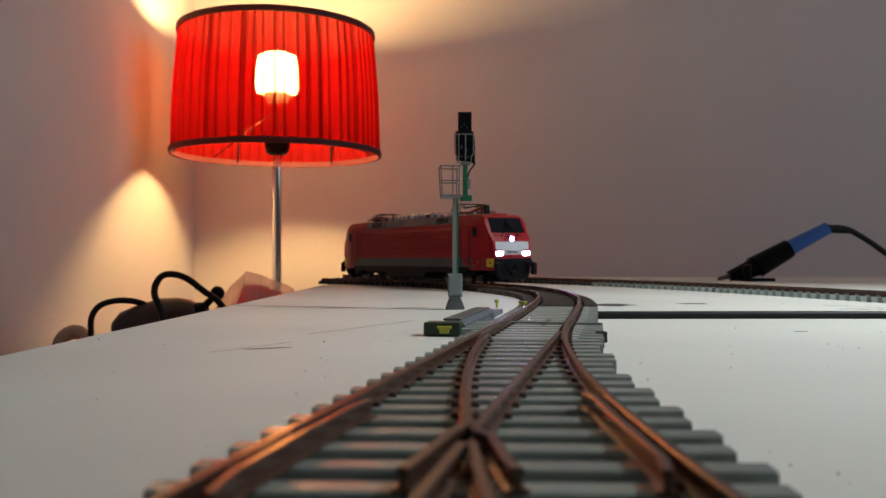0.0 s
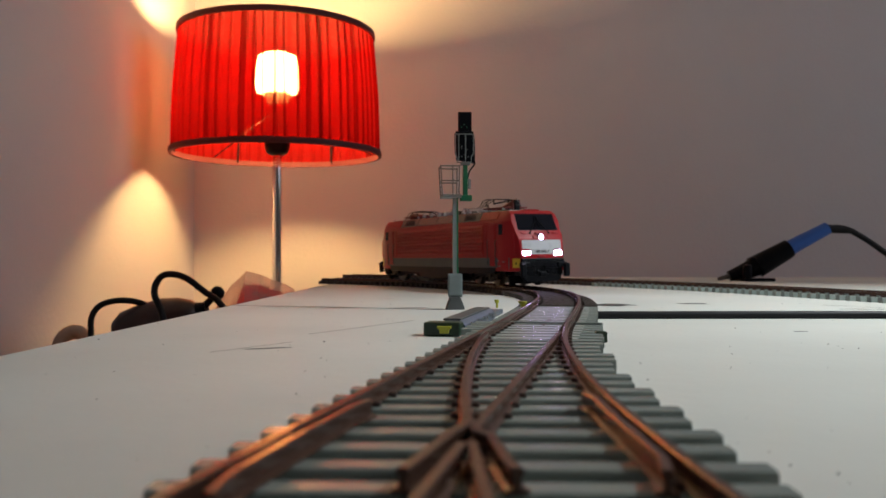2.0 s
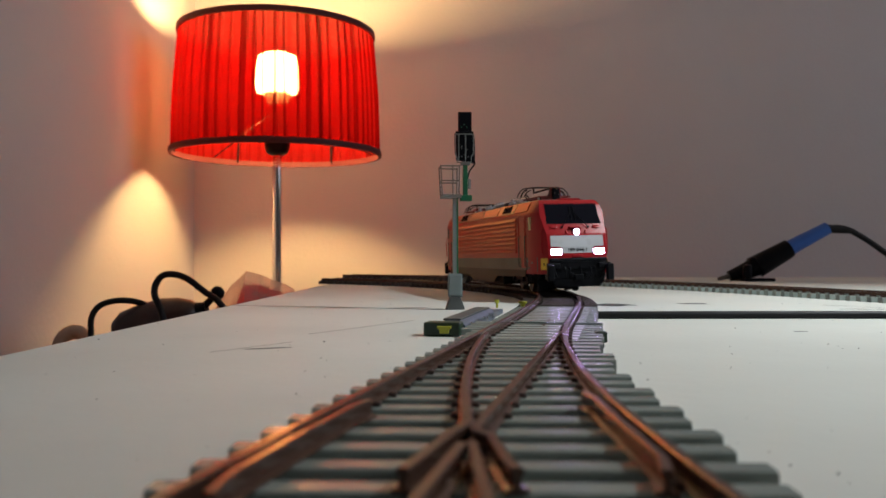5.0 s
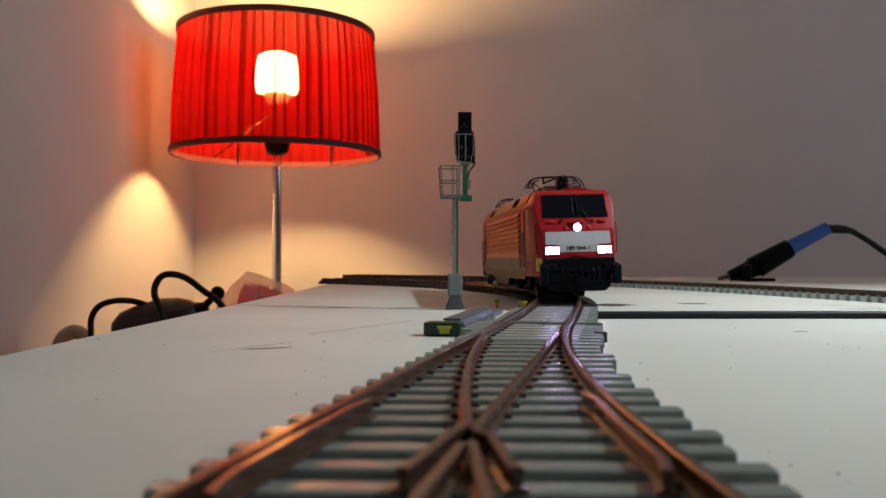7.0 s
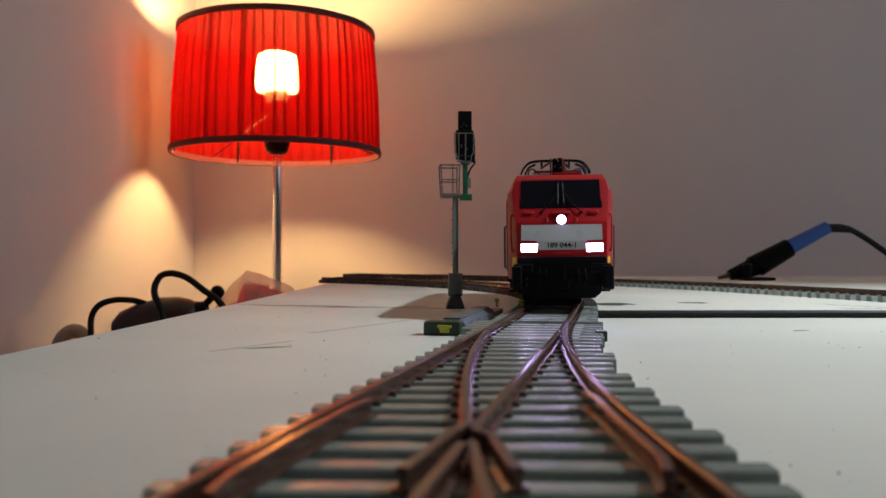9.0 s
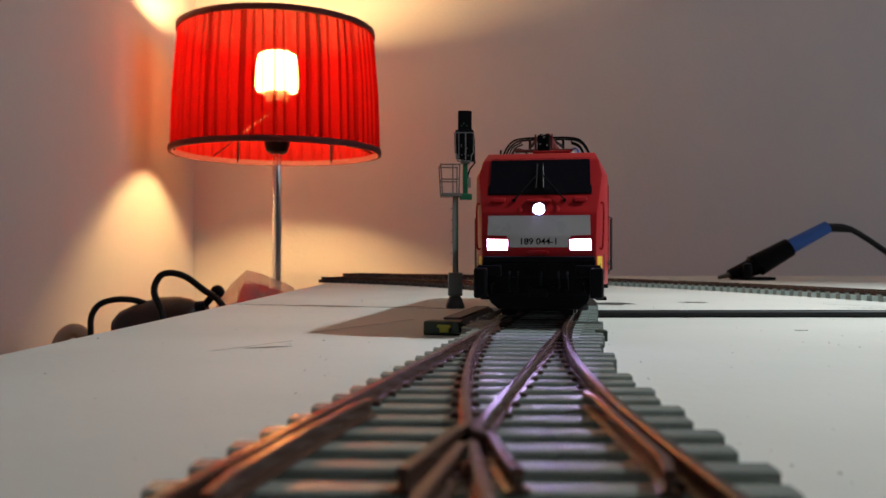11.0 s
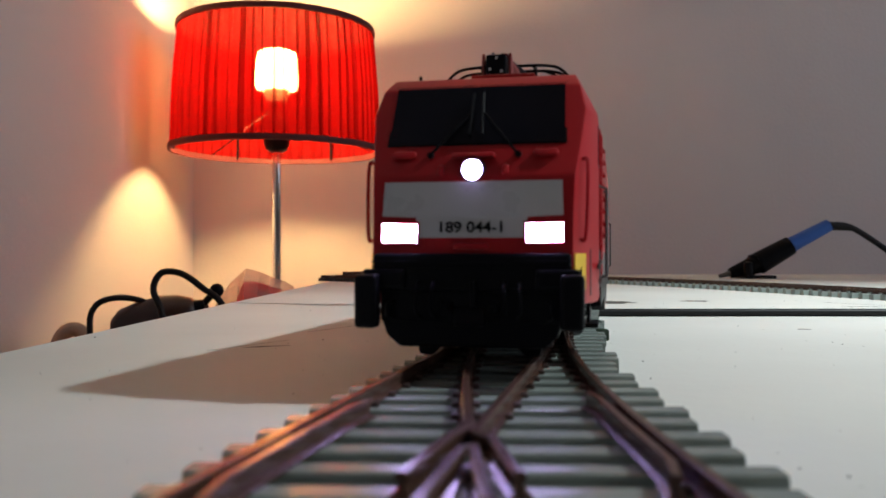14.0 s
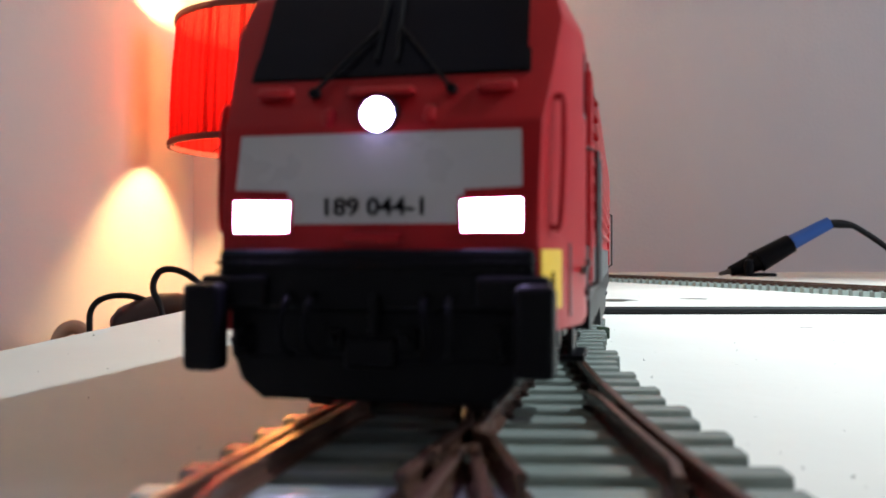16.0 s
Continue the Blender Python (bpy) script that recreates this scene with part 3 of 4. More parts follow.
    pl = prism([(-14, 8.6), (-12.6, 4.6), (-10.6, 2.9), (10.6, 2.9), (12.6, 4.6), (14, 8.6)], "y", -104.4, -101.4, bevel=0.35)
    P("plough", pl, BLACK, "black snow plough")
    cp = box(-2.4, 2.4, -105.6, -103, 6.0, 8.8, bevel=0.5)
    rod((0.6, -105.9, 12.6), (0.6, -105.9, 9.0), 0.45, cp, 8)
    P("coupler", cp, BLACK, "short black coupler")
    for s in (-1, 1):
        bf = box(min(s * 9.5, s * 15.9), max(s * 9.5, s * 15.9), -106.2, -104, 11.4, 14.3, bevel=0.5)
        P("buffer_shank", bf, BLACK)
        P("air_cock", rod((s * 3.4, -106.4, 8.6), (s * 3.4, -104.2, 8.6), 0.5, box(s * 3.4 - 0.9, s * 3.4 + 0.9, -105.4, -104.2, 7.6, 9.6, bevel=0.2), 8), BLACK)
        P("lifting_eye", wire(spline([(s * 11.4, -105.0, 9.6), (s * 11.9, -106.4, 9.2), (s * 11.9, -106.4, 7.6), (s * 11.4, -105.0, 7.2)], 5), 0.3, seg=6), BLACK, smooth=True)
        P("buffer", box(min(s * 13.1, s * 16.5), max(s * 13.1, s * 16.5), -108.4, -105.6, 5.8, 13.6, bevel=0.6), BLACK, "black upright buffer plate")
        hose = bmesh.new()
        for u in (5.2, 7.4):
            wire(spline([(s * u, -105.2, 12.6), (s * u, -107.0, 11.6), (s * (u + 0.2), -107.2, 8.6), (s * (u - 0.4), -105.6, 7.2)], 5), 0.26, hose, 6)
        P("brake_hose", hose, BLACK, smooth=True)
        # yellow warning panel on the cab corner
        y0, y1 = -103.6, -97.8
        yb = bmesh.new()
        vs = []
        for y, z in ((y0, 11.2), (y1, 11.2), (y1, 16.6), (y0, 16.6)):
            vs.append(yb.verts.new((s * (side_x(y) + 0.15), y, z)))
        yb.faces.new(vs)
        r = bmesh.ops.extrude_face_region(yb, geom=list(yb.faces))
        bmesh.ops.translate(yb, verts=[g for g in r["geom"] if isinstance(g, bmesh.types.BMVert)], vec=(-s * 0.4, 0, 0))
        panel = P("corner_panel", yb, YELLOW, "yellow warning panel")
        sym = rod((s * (side_x(-100.7) + 0.1), -100.7, 13.6), (s * (side_x(-100.7) + 0.32), -100.7, 13.6), 1.0, seg=3)
        part("warning_mark", sym, BLACK, panel, at=None)
        # corner handrail
        hr = wire(spline([(s * (side_x(-100.5)), -100.5, 18.6), (s * (side_x(-100.5) + 0.85), -100.7, 19.4), (s * (side_x(-99.5) + 0.85), -99.7, 29.6),
                          (s * (side_x(-99.3)), -99.3, 30.6)], 6), 0.28, seg=6)
        P("corner_handrail", hr, RED_TRIM, smooth=True)
        # cab door: proud frame, leaf, two long handrails
        d = box(min(s * 17.85, s * 18.30), max(s * 17.85, s * 18.30), -81.5, -74.0, 12.0, 37.6, bevel=0.15)
        door = P("cab_door", d, RED)
        part("door_leaf", box(min(s * 18.05, s * 18.55), max(s * 18.05, s * 18.55), -80.6, -74.9, 13.0, 36.8, bevel=0.2), RED_TRIM, door)
        for y in (-82.6, -73.0):
            g = wire([(s * 17.85, y, 12.4), (s * 19.25, y, 12.9), (s * 19.25, y, 27.4), (s * 17.85, y, 27.9)], 0.27, seg=6)
            P("door_handrail", g, GREY_SKIRT, smooth=True)
        P("cab_side_window", box(min(s * 17.4, s * 18.12), max(s * 17.4, s * 18.12), -89.5, -84.6, 30.4, 37.0, bevel=0.3),
          GLASS_DARK, "dark cab side window")
        # grey lower band carried round the drawn-in cab
        sk = bmesh.new()
        vs = [sk.verts.new((s * (side_x(y) + 0.12), y, z)) for y, z in ((-95.0, 10.2), (-81.9, 11.0), (-81.9, 17.2), (-95.0, 17.2))]
        sk.faces.new(vs)
        r = bmesh.ops.extrude_face_region(sk, geom=list(sk.faces))
        bmesh.ops.translate(sk, verts=[g for g in r["geom"] if isinstance(g, bmesh.types.BMVert)], vec=(-s * 0.5, 0, 0))
        P("cab_skirt", sk, GREY_SKIRT)
        for y, z in ((-90.5, 14.6), (-86.0, 12.2), (-84.2, 15.2)):
            P("skirt_fitting", box(min(s * side_x(y), s * (side_x(y) + 0.6)), max(s * side_x(y), s * (side_x(y) + 0.6)), y - 0.7, y + 0.7, z - 0.4, z + 0.4, bevel=0.1), PALE_GREY)
        P("step", box(min(s * 14.8, s * 17.85), max(s * 14.8, s * 17.85), -82.4, -73.6, 4.2, 5.0, bevel=0.2), BLACK)
        P("step_bracket", box(min(s * 15.9, s * 16.5), max(s * 15.9, s * 16.5), -81.8, -74.2, 4.6, 10.0, bevel=0.2), BLACK)


def build_pantograph(loco, y, raise_mm, sign):
    """Folded pantograph: base frame on insulators, lower and upper arm, collector head with horns."""
    at = pose(0, y * MM, 45.2 * MM, 0, 0, 0 if sign > 0 else 180)
    base = wire([(-8, -13, 2.4), (8, -13, 2.4), (8, 13, 2.4), (-8, 13, 2.4), (-8, -13, 2.4)], 0.5, seg=6)
    rod((-8, 0, 2.4), (8, 0, 2.4), 0.5, base, 6)
    pan = part("pantograph_base", base, COPPER_RED, loco, "dark red pantograph base frame", at=at)
    for x in (-8, 8):
        for yy in (-12, 12):
            part("insulator", turned([(0.9, 0), (1.1, 0.3), (0.7, 0.6), (1.1, 0.9), (0.7, 1.2), (1.1, 1.5), (0.7, 1.9), (0.6, 2.3)], 10, centre=(x, yy, 0)), INSULATOR, pan, smooth=True)
    part("lower_arm", rod((4.5, 12, 2.8), (1.0, -12, 6.0 + raise_mm), 1.15, seg=10), COPPER_RED, pan)
    up = rod((-0.8, -13, 6.4 + raise_mm), (-5.2, 4.5, 5.0 + raise_mm), 0.45, seg=6)
    rod((0.8, -13, 6.4 + raise_mm), (5.2, 4.5, 5.0 + raise_mm), 0.45, up, 6)
    part("upper_arm", up, BLACK, pan)
    head = bmesh.new()
    for yy, h in ((1.5, 7.6 + raise_mm), (8.0, 7.9 + raise_mm)):
        wire(spline([(-13.2, yy, h - 5.0), (-12.0, yy, h - 2.6), (-9.8, yy, h - 0.6), (-6, yy, h), (0, yy, h), (6, yy, h),
                     (9.8, yy, h - 0.6), (12.0, yy, h - 2.6), (13.2, yy, h - 5.0)], 5), 0.32, head, 6)
        wire(spline([(-11.6, yy, h - 5.2), (-10.2, yy, h - 2.6), (-7.6, yy, h - 1.3)], 5), 0.26, head, 6)
        wire(spline([(11.6, yy, h - 5.2), (10.2, yy, h - 2.6), (7.6, yy, h - 1.3)], 5), 0.26, head, 6)
    for x in (-5.2, 5.2):
        rod((x, 1.5, 7.5 + raise_mm), (x, 8.0, 7.8 + raise_mm), 0.35, head, 6)
        rod((x, 4.5, 7.5 + raise_mm), (x, 4.5, 4.6 + raise_mm), 0.45, head, 6)
    part("collector_head", head, BLACK, pan, smooth=True)
    part("drive_box", prism([(-15.5, 0.4), (-9, 0.4), (-10.5, 4.6 + raise_mm), (-12.0, 6.2 + raise_mm), (-15.2, 6.2 + raise_mm)], "x", -1.8, 1.8, bevel=0.35), BLACK, pan)
    for x, z in ((-1.0, 3.4), (0.2, 5.4), (1.1, 3.0), (-0.4, 6.1)):
        part("bolt", rod((x, -15.9, z + raise_mm), (x, -15.1, z + raise_mm), 0.3, seg=8), STEEL, pan)
    for x in (-2.4, 2.4):
        part("side_plate", prism([(-15.0, 0.5), (-9.5, 0.5), (-11.5, 5.0 + raise_mm), (-14.0, 6.6 + raise_mm)], "x", x - 0.25, x + 0.25, bevel=0.1), COPPER_RED, pan)
    return pan


def build_loco():
    loco = empty("locomotive")
    part("body_shell", loco_shell(), RED, loco, "red plastic locomotive body", smooth=True)
    for s in (-1, 1):
        # grey skirt and ribbed side panel
        part("side_skirt", box(min(s * 16.4, s * 18.27), max(s * 16.4, s * 18.27), -97 + 15, 82, 11.0, 17.2, bevel=0.2), GREY_SKIRT, loco, "grey lower side band")
        part("lower_stripe", box(min(s * 18.05, s * 18.45), max(s * 18.05, s * 18.45), -82, 82, 17.0, 17.6, bevel=0.1), RED_TRIM, loco)
        for k in range(8):
            z = 19.4 + k * 2.25
            part("side_rib", prism([(s * 17.85, z), (s * 18.9, z + 0.1), (s * 18.9, z + 0.5), (s * 18.02, z + 1.95), (s * 17.85, z + 1.95)], "y", -66, 66), RED, loco)
        for y in (-69.5, 69.5):
            part("panel_frame", box(min(s * 17.85, s * 18.35), max(s * 17.85, s * 18.35), y - 0.5, y + 0.5, 18.5, 37.8, bevel=0.15), RED, loco)
        # dark roof slope with its grilles
        for k, (y0, y1) in enumerate(((-82, -62), (-61, -31), (-30, 0), (0.8, 30.8), (31.8, 61), (62, 82))):
            sl = bmesh.new()
            vs = [sl.verts.new((s * x, y, z)) for y, (x, z) in ((y0, (17.4, 39.8)), (y1, (17.4, 39.8)), (y1, (14.95, 44.5)), (y0, (14.95, 44.5)))]
            f = sl.faces.new(vs)
            r = bmesh.ops.extrude_face_region(sl, geom=[f])
            bmesh.ops.translate(sl, verts=[g for g in r["geom"] if isinstance(g, bmesh.types.BMVert)], vec=(s * 0.3, 0, 0.18))
            slope = part("roof_slope", sl, RED if k in (0, 5) else ROOF_GREY, loco)
            if k in (1, 4):
                for q in range(6):
                    y = y0 + 7 + q * 2.6
                    gr = rod((s * 17.55, y, 40.7), (s * 15.5, y, 44.2), 0.35, seg=6)
                    part("grille_bar", gr, BLACK, slope)
        part("underframe_side", prism([(-81, 11.1), (81, 11.1), (80, 7.6), (30, 7.0), (24, 3.6), (-24, 3.6), (-30, 7.0), (-80, 7.6)], "x", s * 15.2, s * 18.3, bevel=0.2), BLACK, loco)
    part("roof_deck", box(-11.5, 11.5, -84, 84, 44.8, 45.6, bevel=0.3), ROOF_GREY, loco, "dark grey roof walkway")
    build_cab_end(loco, 1, True)
    build_cab_end(loco, -1, False)
    build_pantograph(loco, -62, 0.6, 1)
    build_pantograph(loco, 62, -1.6, -1)
    # roof equipment between the pantographs
    rng = random.Random(4)
    for y in np.arange(-40, 41, 5.0):
        part("roof_insulator", turned([(1.4, 0), (1.7, 0.5), (1.0, 0.9), (1.6, 1.3), (1.0, 1.7), (1.5, 2.1), (0.8, 2.6), (0.7, 3.6)], 12, centre=(rng.choice((-8.0, -4.5, 3.5, 7.5)), float(y), 45.5)), INSULATOR, loco, smooth=True)
    part("busbar", wire(spline([(-5, -44, 49.2), (-5.5, -18, 49.6), (4.5, -4, 49.3), (5, 20, 49.6), (3, 44, 49.2)], 8), 0.4, seg=6), STEEL, loco, smooth=True)
    part("roof_box", box(-7, 7, -14, 6, 45.5, 48.6, bevel=0.6), ROOF_GREY, loco)
    part("main_switch", box(-4, 3, 16, 28, 45.5, 48.8, bevel=0.5), INSULATOR, loco)
    part("roof_wire", wire(spline([(3, -48, 46), (7, -52, 50), (9.5, -57, 50.2), (10, -62, 46)], 6), 0.3, seg=6), BLUE_WIRE, loco, "thin blue roof wire", smooth=True)
    part("roof_wire", wire(spline([(-3, -48, 46), (-7.5, -52, 50.5), (-10, -58, 50), (-10.5, -63, 46)], 6), 0.3, seg=6), BLACK, loco, smooth=True)
    for y in (-86, 86):
        part("horn", rod((-11.6, y, 44.8), (-11.6, y, 46.6), 0.28, seg=8), BLACK, loco)
        part("roof_hatch", box(-2.5, 8, y - 3, y + 3, 45.0, 45.9, bevel=0.3), RED, loco)
    part("underfloor_block", box(-14.5, 14.5, -30, 30, 2.2, 10, bevel=0.8), BLACK, loco)
    bogies = []
    for sign in (-1, 1):
        bogie = part("bogie", box(-7, 7, -24, 24, 5.2, 9.0, bevel=0.6), BLACK, loco, at=pose(0, sign * 57.15 * MM, 0))
        for s in (-1, 1):
            fr = prism([(-25, 8.2), (25, 8.2), (25, 5.5), (20, 3.4), (12, 3.4), (8, 5.2), (-8, 5.2), (-12, 3.4), (-20, 3.4), (-25, 5.5)], "x", s * 11.6, s * 13.2, bevel=0.25)
            part("side_frame", fr, BLACK, bogie)
            for y in (-16.2, 16.2):
                part("axle_box", rod((s * 13.0, y, 6.6), (s * 14.6, y, 6.6), 1.9, seg=12), BLACK, bogie)
                part("spring", rod((s * 12.6, y + 5, 4.4), (s * 12.6, y + 5, 8.0), 1.1, seg=10), BLACK, bogie)
        y = sign * 36
        part("rail_guard", prism([(-10.5, 6.4), (10.5, 6.4), (9.6, 0.7), (7.4, 0.5), (6.2, 1.8), (-6.2, 1.8), (-7.4, 0.5), (-9.6, 0.7)], "y", y - 1.2, y + 1.2, bevel=0.2), BLACK, bogie)
        part("guard_arm", box(-4, 4, min(sign * 22, sign * 36), max(sign * 22, sign * 36), 4.8, 6.6, bevel=0.3), BLACK, bogie)
        wheels = []
        for y in (-16.2, 16.2):
            bm = bmesh.new()
            for s in (-1, 1):
                w = turned([(1.0, 0), (6.2, 0), (7.1, 0.15), (7.1, 2.1), (7.6, 2.2), (7.6, 2.8), (6.0, 2.9), (1.0, 2.9)], 28)
                for k in range(5):
                    a = 2 * math.pi * k / 5
                    rod((3.8 * math.cos(a), 3.8 * math.sin(a), -0.25), (3.8 * math.cos(a), 3.8 * math.sin(a), 0.3), 0.8, w, 8)
                w.transform(Matrix.Translation((s * 10.0, 0, 0)) @ Matrix.Rotation(radians(-s * 90), 4, "Y"))
                merge(bm, w)
            rod((-9, 0, 0), (9, 0, 0), 1.2, bm, 10)
            wheels.append((part("wheelset", bm, WHEEL_STEEL, bogie, "dark steel wheelset", True, at=pose(0, y * MM, 7.1 * MM)), y))
        bogies.append((bogie, sign, wheels))
    tagged(loco, "red electric model locomotive with lit white headlights on the track", "locomotive")
    return loco, bogies


# ---- signal ----
def build_signal():
    sg = empty("railway_signal", pose(0.005, 0.352, 0, 0, 0, 4))
    part("base", prism([(-3.8, 0.02), (3.8, 0.02), (3.6, 1.2), (2.0, 5.2), (-2.0, 5.2), (-3.6, 1.2)], "y", -3.4, 3.4, bevel=0.25), SIGNAL_FOOT, sg, "dark grey tapered foot")
    part("relay_box", box(-2.9, 2.9, -2.2, 1.6, 5.2, 14.8, bevel=0.3), SIGNAL_GREY, sg, "grey relay box")
    part("relay_box_door", box(-2.4, 2.4, -2.45, -2.1, 5.9, 14.2, bevel=0.12), SIGNAL_GREY, sg)
    part("mast", box(-1.0, 0.55, -1.1, 1.1, 14.6, 46.6, bevel=0.12), SIGNAL_GREY, sg)
    part("mast_flange", box(0.6, 1.25, -1.2, 1.2, 14.6, 46.6, bevel=0.12), SIGNAL_GREEN, sg, "green side of the mast")
    for k in range(6):
        z = 18.2 + k * 4.6
        part("rung", rod((-1.9, -0.6, z), (-0.9, -0.6, z), 0.16, seg=6), PALE_GREY, sg)
    # service platform with railings
    part("platform", box(-5.9, 2.2, -5.6, 5.9, 46.2, 47.4, bevel=0.15), PALE_GREY, sg)
    for x, y, dx, dy in ((-5.6, -5.2, -0.7, -0.5), (-5.6, 5.6, -0.7, 0.5), (-1.3, -5.2, -0.1, -0.5), (1.2, -5.2, 0.3, -0.5), (1.2, 5.6, 0.2, 0.5)):
        part("railing_post", rod((x, y, 46.8), (x + dx, y + dy, 59.4), 0.3, seg=6), PALE_GREY, sg)
    for z, o in ((53.0, 0.35), (59.0, 0.7)):
        part("railing", wire([(1.4, -5.2 - o, z), (-5.6 - o, -5.2 - o, z), (-5.6 - o, 5.6 + o, z), (1.4, 5.6 + o, z)], 0.32, seg=6), PALE_GREY, sg)
    # green head carrier, offset to the side
    part("head_bracket", box(2.0, 7.0, -1.6, 1.6, 44.9, 47.4, bevel=0.3), SIGNAL_GREEN, sg, "green bracket")
    part("head_post", box(3.3, 5.2, -0.9, 0.9, 47.2, 60.0, bevel=0.2), SIGNAL_GREEN, sg, "green post under the signal head")
    part("head_post_plate", box(5.4, 6.6, -0.8, 0.8, 50.0, 54.2, bevel=0.15), SIGNAL_GREY, sg)
    part("cable", wire(spline([(6.6, 0.6, 62.5), (8.4, 0.6, 60.8), (6.2, 0.6, 57.6), (5.2, 0.6, 54)], 6), 0.35, seg=6), BLACK, sg, smooth=True)
    part("post_cap", box(2.2, 6.2, -1.5, 1.5, 59.8, 61.2, bevel=0.2), SIGNAL_GREY, sg)
    head = part("signal_head", prism([(0.4, 62), (8.4, 60.6), (8.2, 70), (7.6, 74.0), (0.2, 74.0), (0.2, 70)], "y", -1.0, 1.6, bevel=0.3), BLACK, sg, "black signal head seen from behind")
    part("upper_head", box(1.3, 6.9, -0.9, 1.5, 73.8, 82.0, bevel=0.3), BLACK, sg, "black upper signal box")
    rng = random.Random(7)
    for k in range(7):
        x, z = rng.uniform(2.4, 7.0), rng.uniform(62.5, 72.5)
        part("lamp_pin", rod((x, -1.0, z), (x, -1.35, z), 0.28, seg=6), PALE_GREY if k % 2 else STEEL, head)
    for k in range(3):
        part("lamp_pin", rod((2.6 + 1.1 * k, -0.9, 75.6 + (k % 2)), (2.6 + 1.1 * k, -1.2, 75.6 + (k % 2)), 0.25, seg=6), SIGNAL_GREEN, head)
    fr = bmesh.new()
    wire([(-0.4, -1.9, 72.6), (7.6, -1.9, 72.6), (7.5, -1.9, 64.5), (6.6, -1.9, 63.2), (6.5, -1.9, 60.8), (0.8, -1.9, 60.8), (0.6, -1.9, 63.0), (-0.1, -1.9, 64.5), (-0.4, -1.9, 72.6)], 0.26, fr, 6)
    wire([(4.2, -1.9, 72.6), (4.2, -1.9, 60.8)], 0.24, fr, 6)
    wire([(1.4, -1.9, 72.6), (1.4, -1.9, 60.8)], 0.18, fr, 6)
    for x, z in ((-0.4, 72.4), (7.6, 72.4), (0.8, 61.0), (6.5, 61.0)):
        rod((x, -1.9, z), (x * 0.8 + 0.8, 0, z), 0.2, fr, 6)
    part("rear_cage", fr, PALE_GREY, sg, "pale grey wire cage behind the head")
    tagged(sg, "grey and green model colour-light signal with service platform", "signal")


def build_motor():
    x, y, th = on(MAIN, 226, -24.0)
    m = empty("point_motor", pose(x * MM, y * MM, 0, 0, 0, -math.degrees(th)))
    part("housing", prism([(-1.8, 0.02), (4.6, 0.02), (4.4, 2.6), (2.9, 3.9), (-1.4, 3.9), (-1.8, 3.4)], "y", -22, 38, bevel=0.25), MOTOR_GREY, m, "blue-grey metal motor housing")
    part("lid", box(-2.0, 2.9, -21, 36, 3.85, 4.4, bevel=0.2), SIGNAL_FOOT, m, "dark grey lid")
    for k in range(9):
        part("screw", rod((4.2, -18 + k * 6.2, 1.6 + 0.7 * (k % 2)), (4.75, -18 + k * 6.2, 1.6 + 0.7 * (k % 2)), 0.55, seg=8), STEEL, m)
    part("end_cap", box(-6.0, 4.0, -28.5, -21.8, 0.02, 3.8, bevel=0.5), GREEN_DARK, m, "dark green plastic end cap")
    part("plug", prism([(-1.3, 0.9), (1.1, 0.9), (1.2, 2.0), (1.8, 2.2), (1.8, 2.9), (-2.0, 2.9), (-2.0, 2.2), (-1.4, 2.0)], "y", -29.6, -28.3, bevel=0.15), YELLOW_GREEN, m, "yellow plug")
    part("cable_tray", box(-3, 3.4, 38, 70, 0.02, 1.8, bevel=0.3), MOTOR_GREY, m)
    tagged(m, "dark green and blue-grey point motor beside the turnout", "motor")
    for (px, py, pz), h, w in (((23, 362, 0), 3.6, 0.9), ((30.7, 327, 2.6), 2.0, 1.6)):
        pin = part("track_pin", turned([(w * 0.55, 0.02), (w * 0.6, h * 0.55), (w, h * 0.6), (w * 1.1, h)], 10), YELLOW_GREEN, at=pose(px * MM, py * MM, pz * MM),
                   label="small yellow plastic pin standing on the board", smooth=True)
        tagged(pin, category="pin", group="yellow pins")


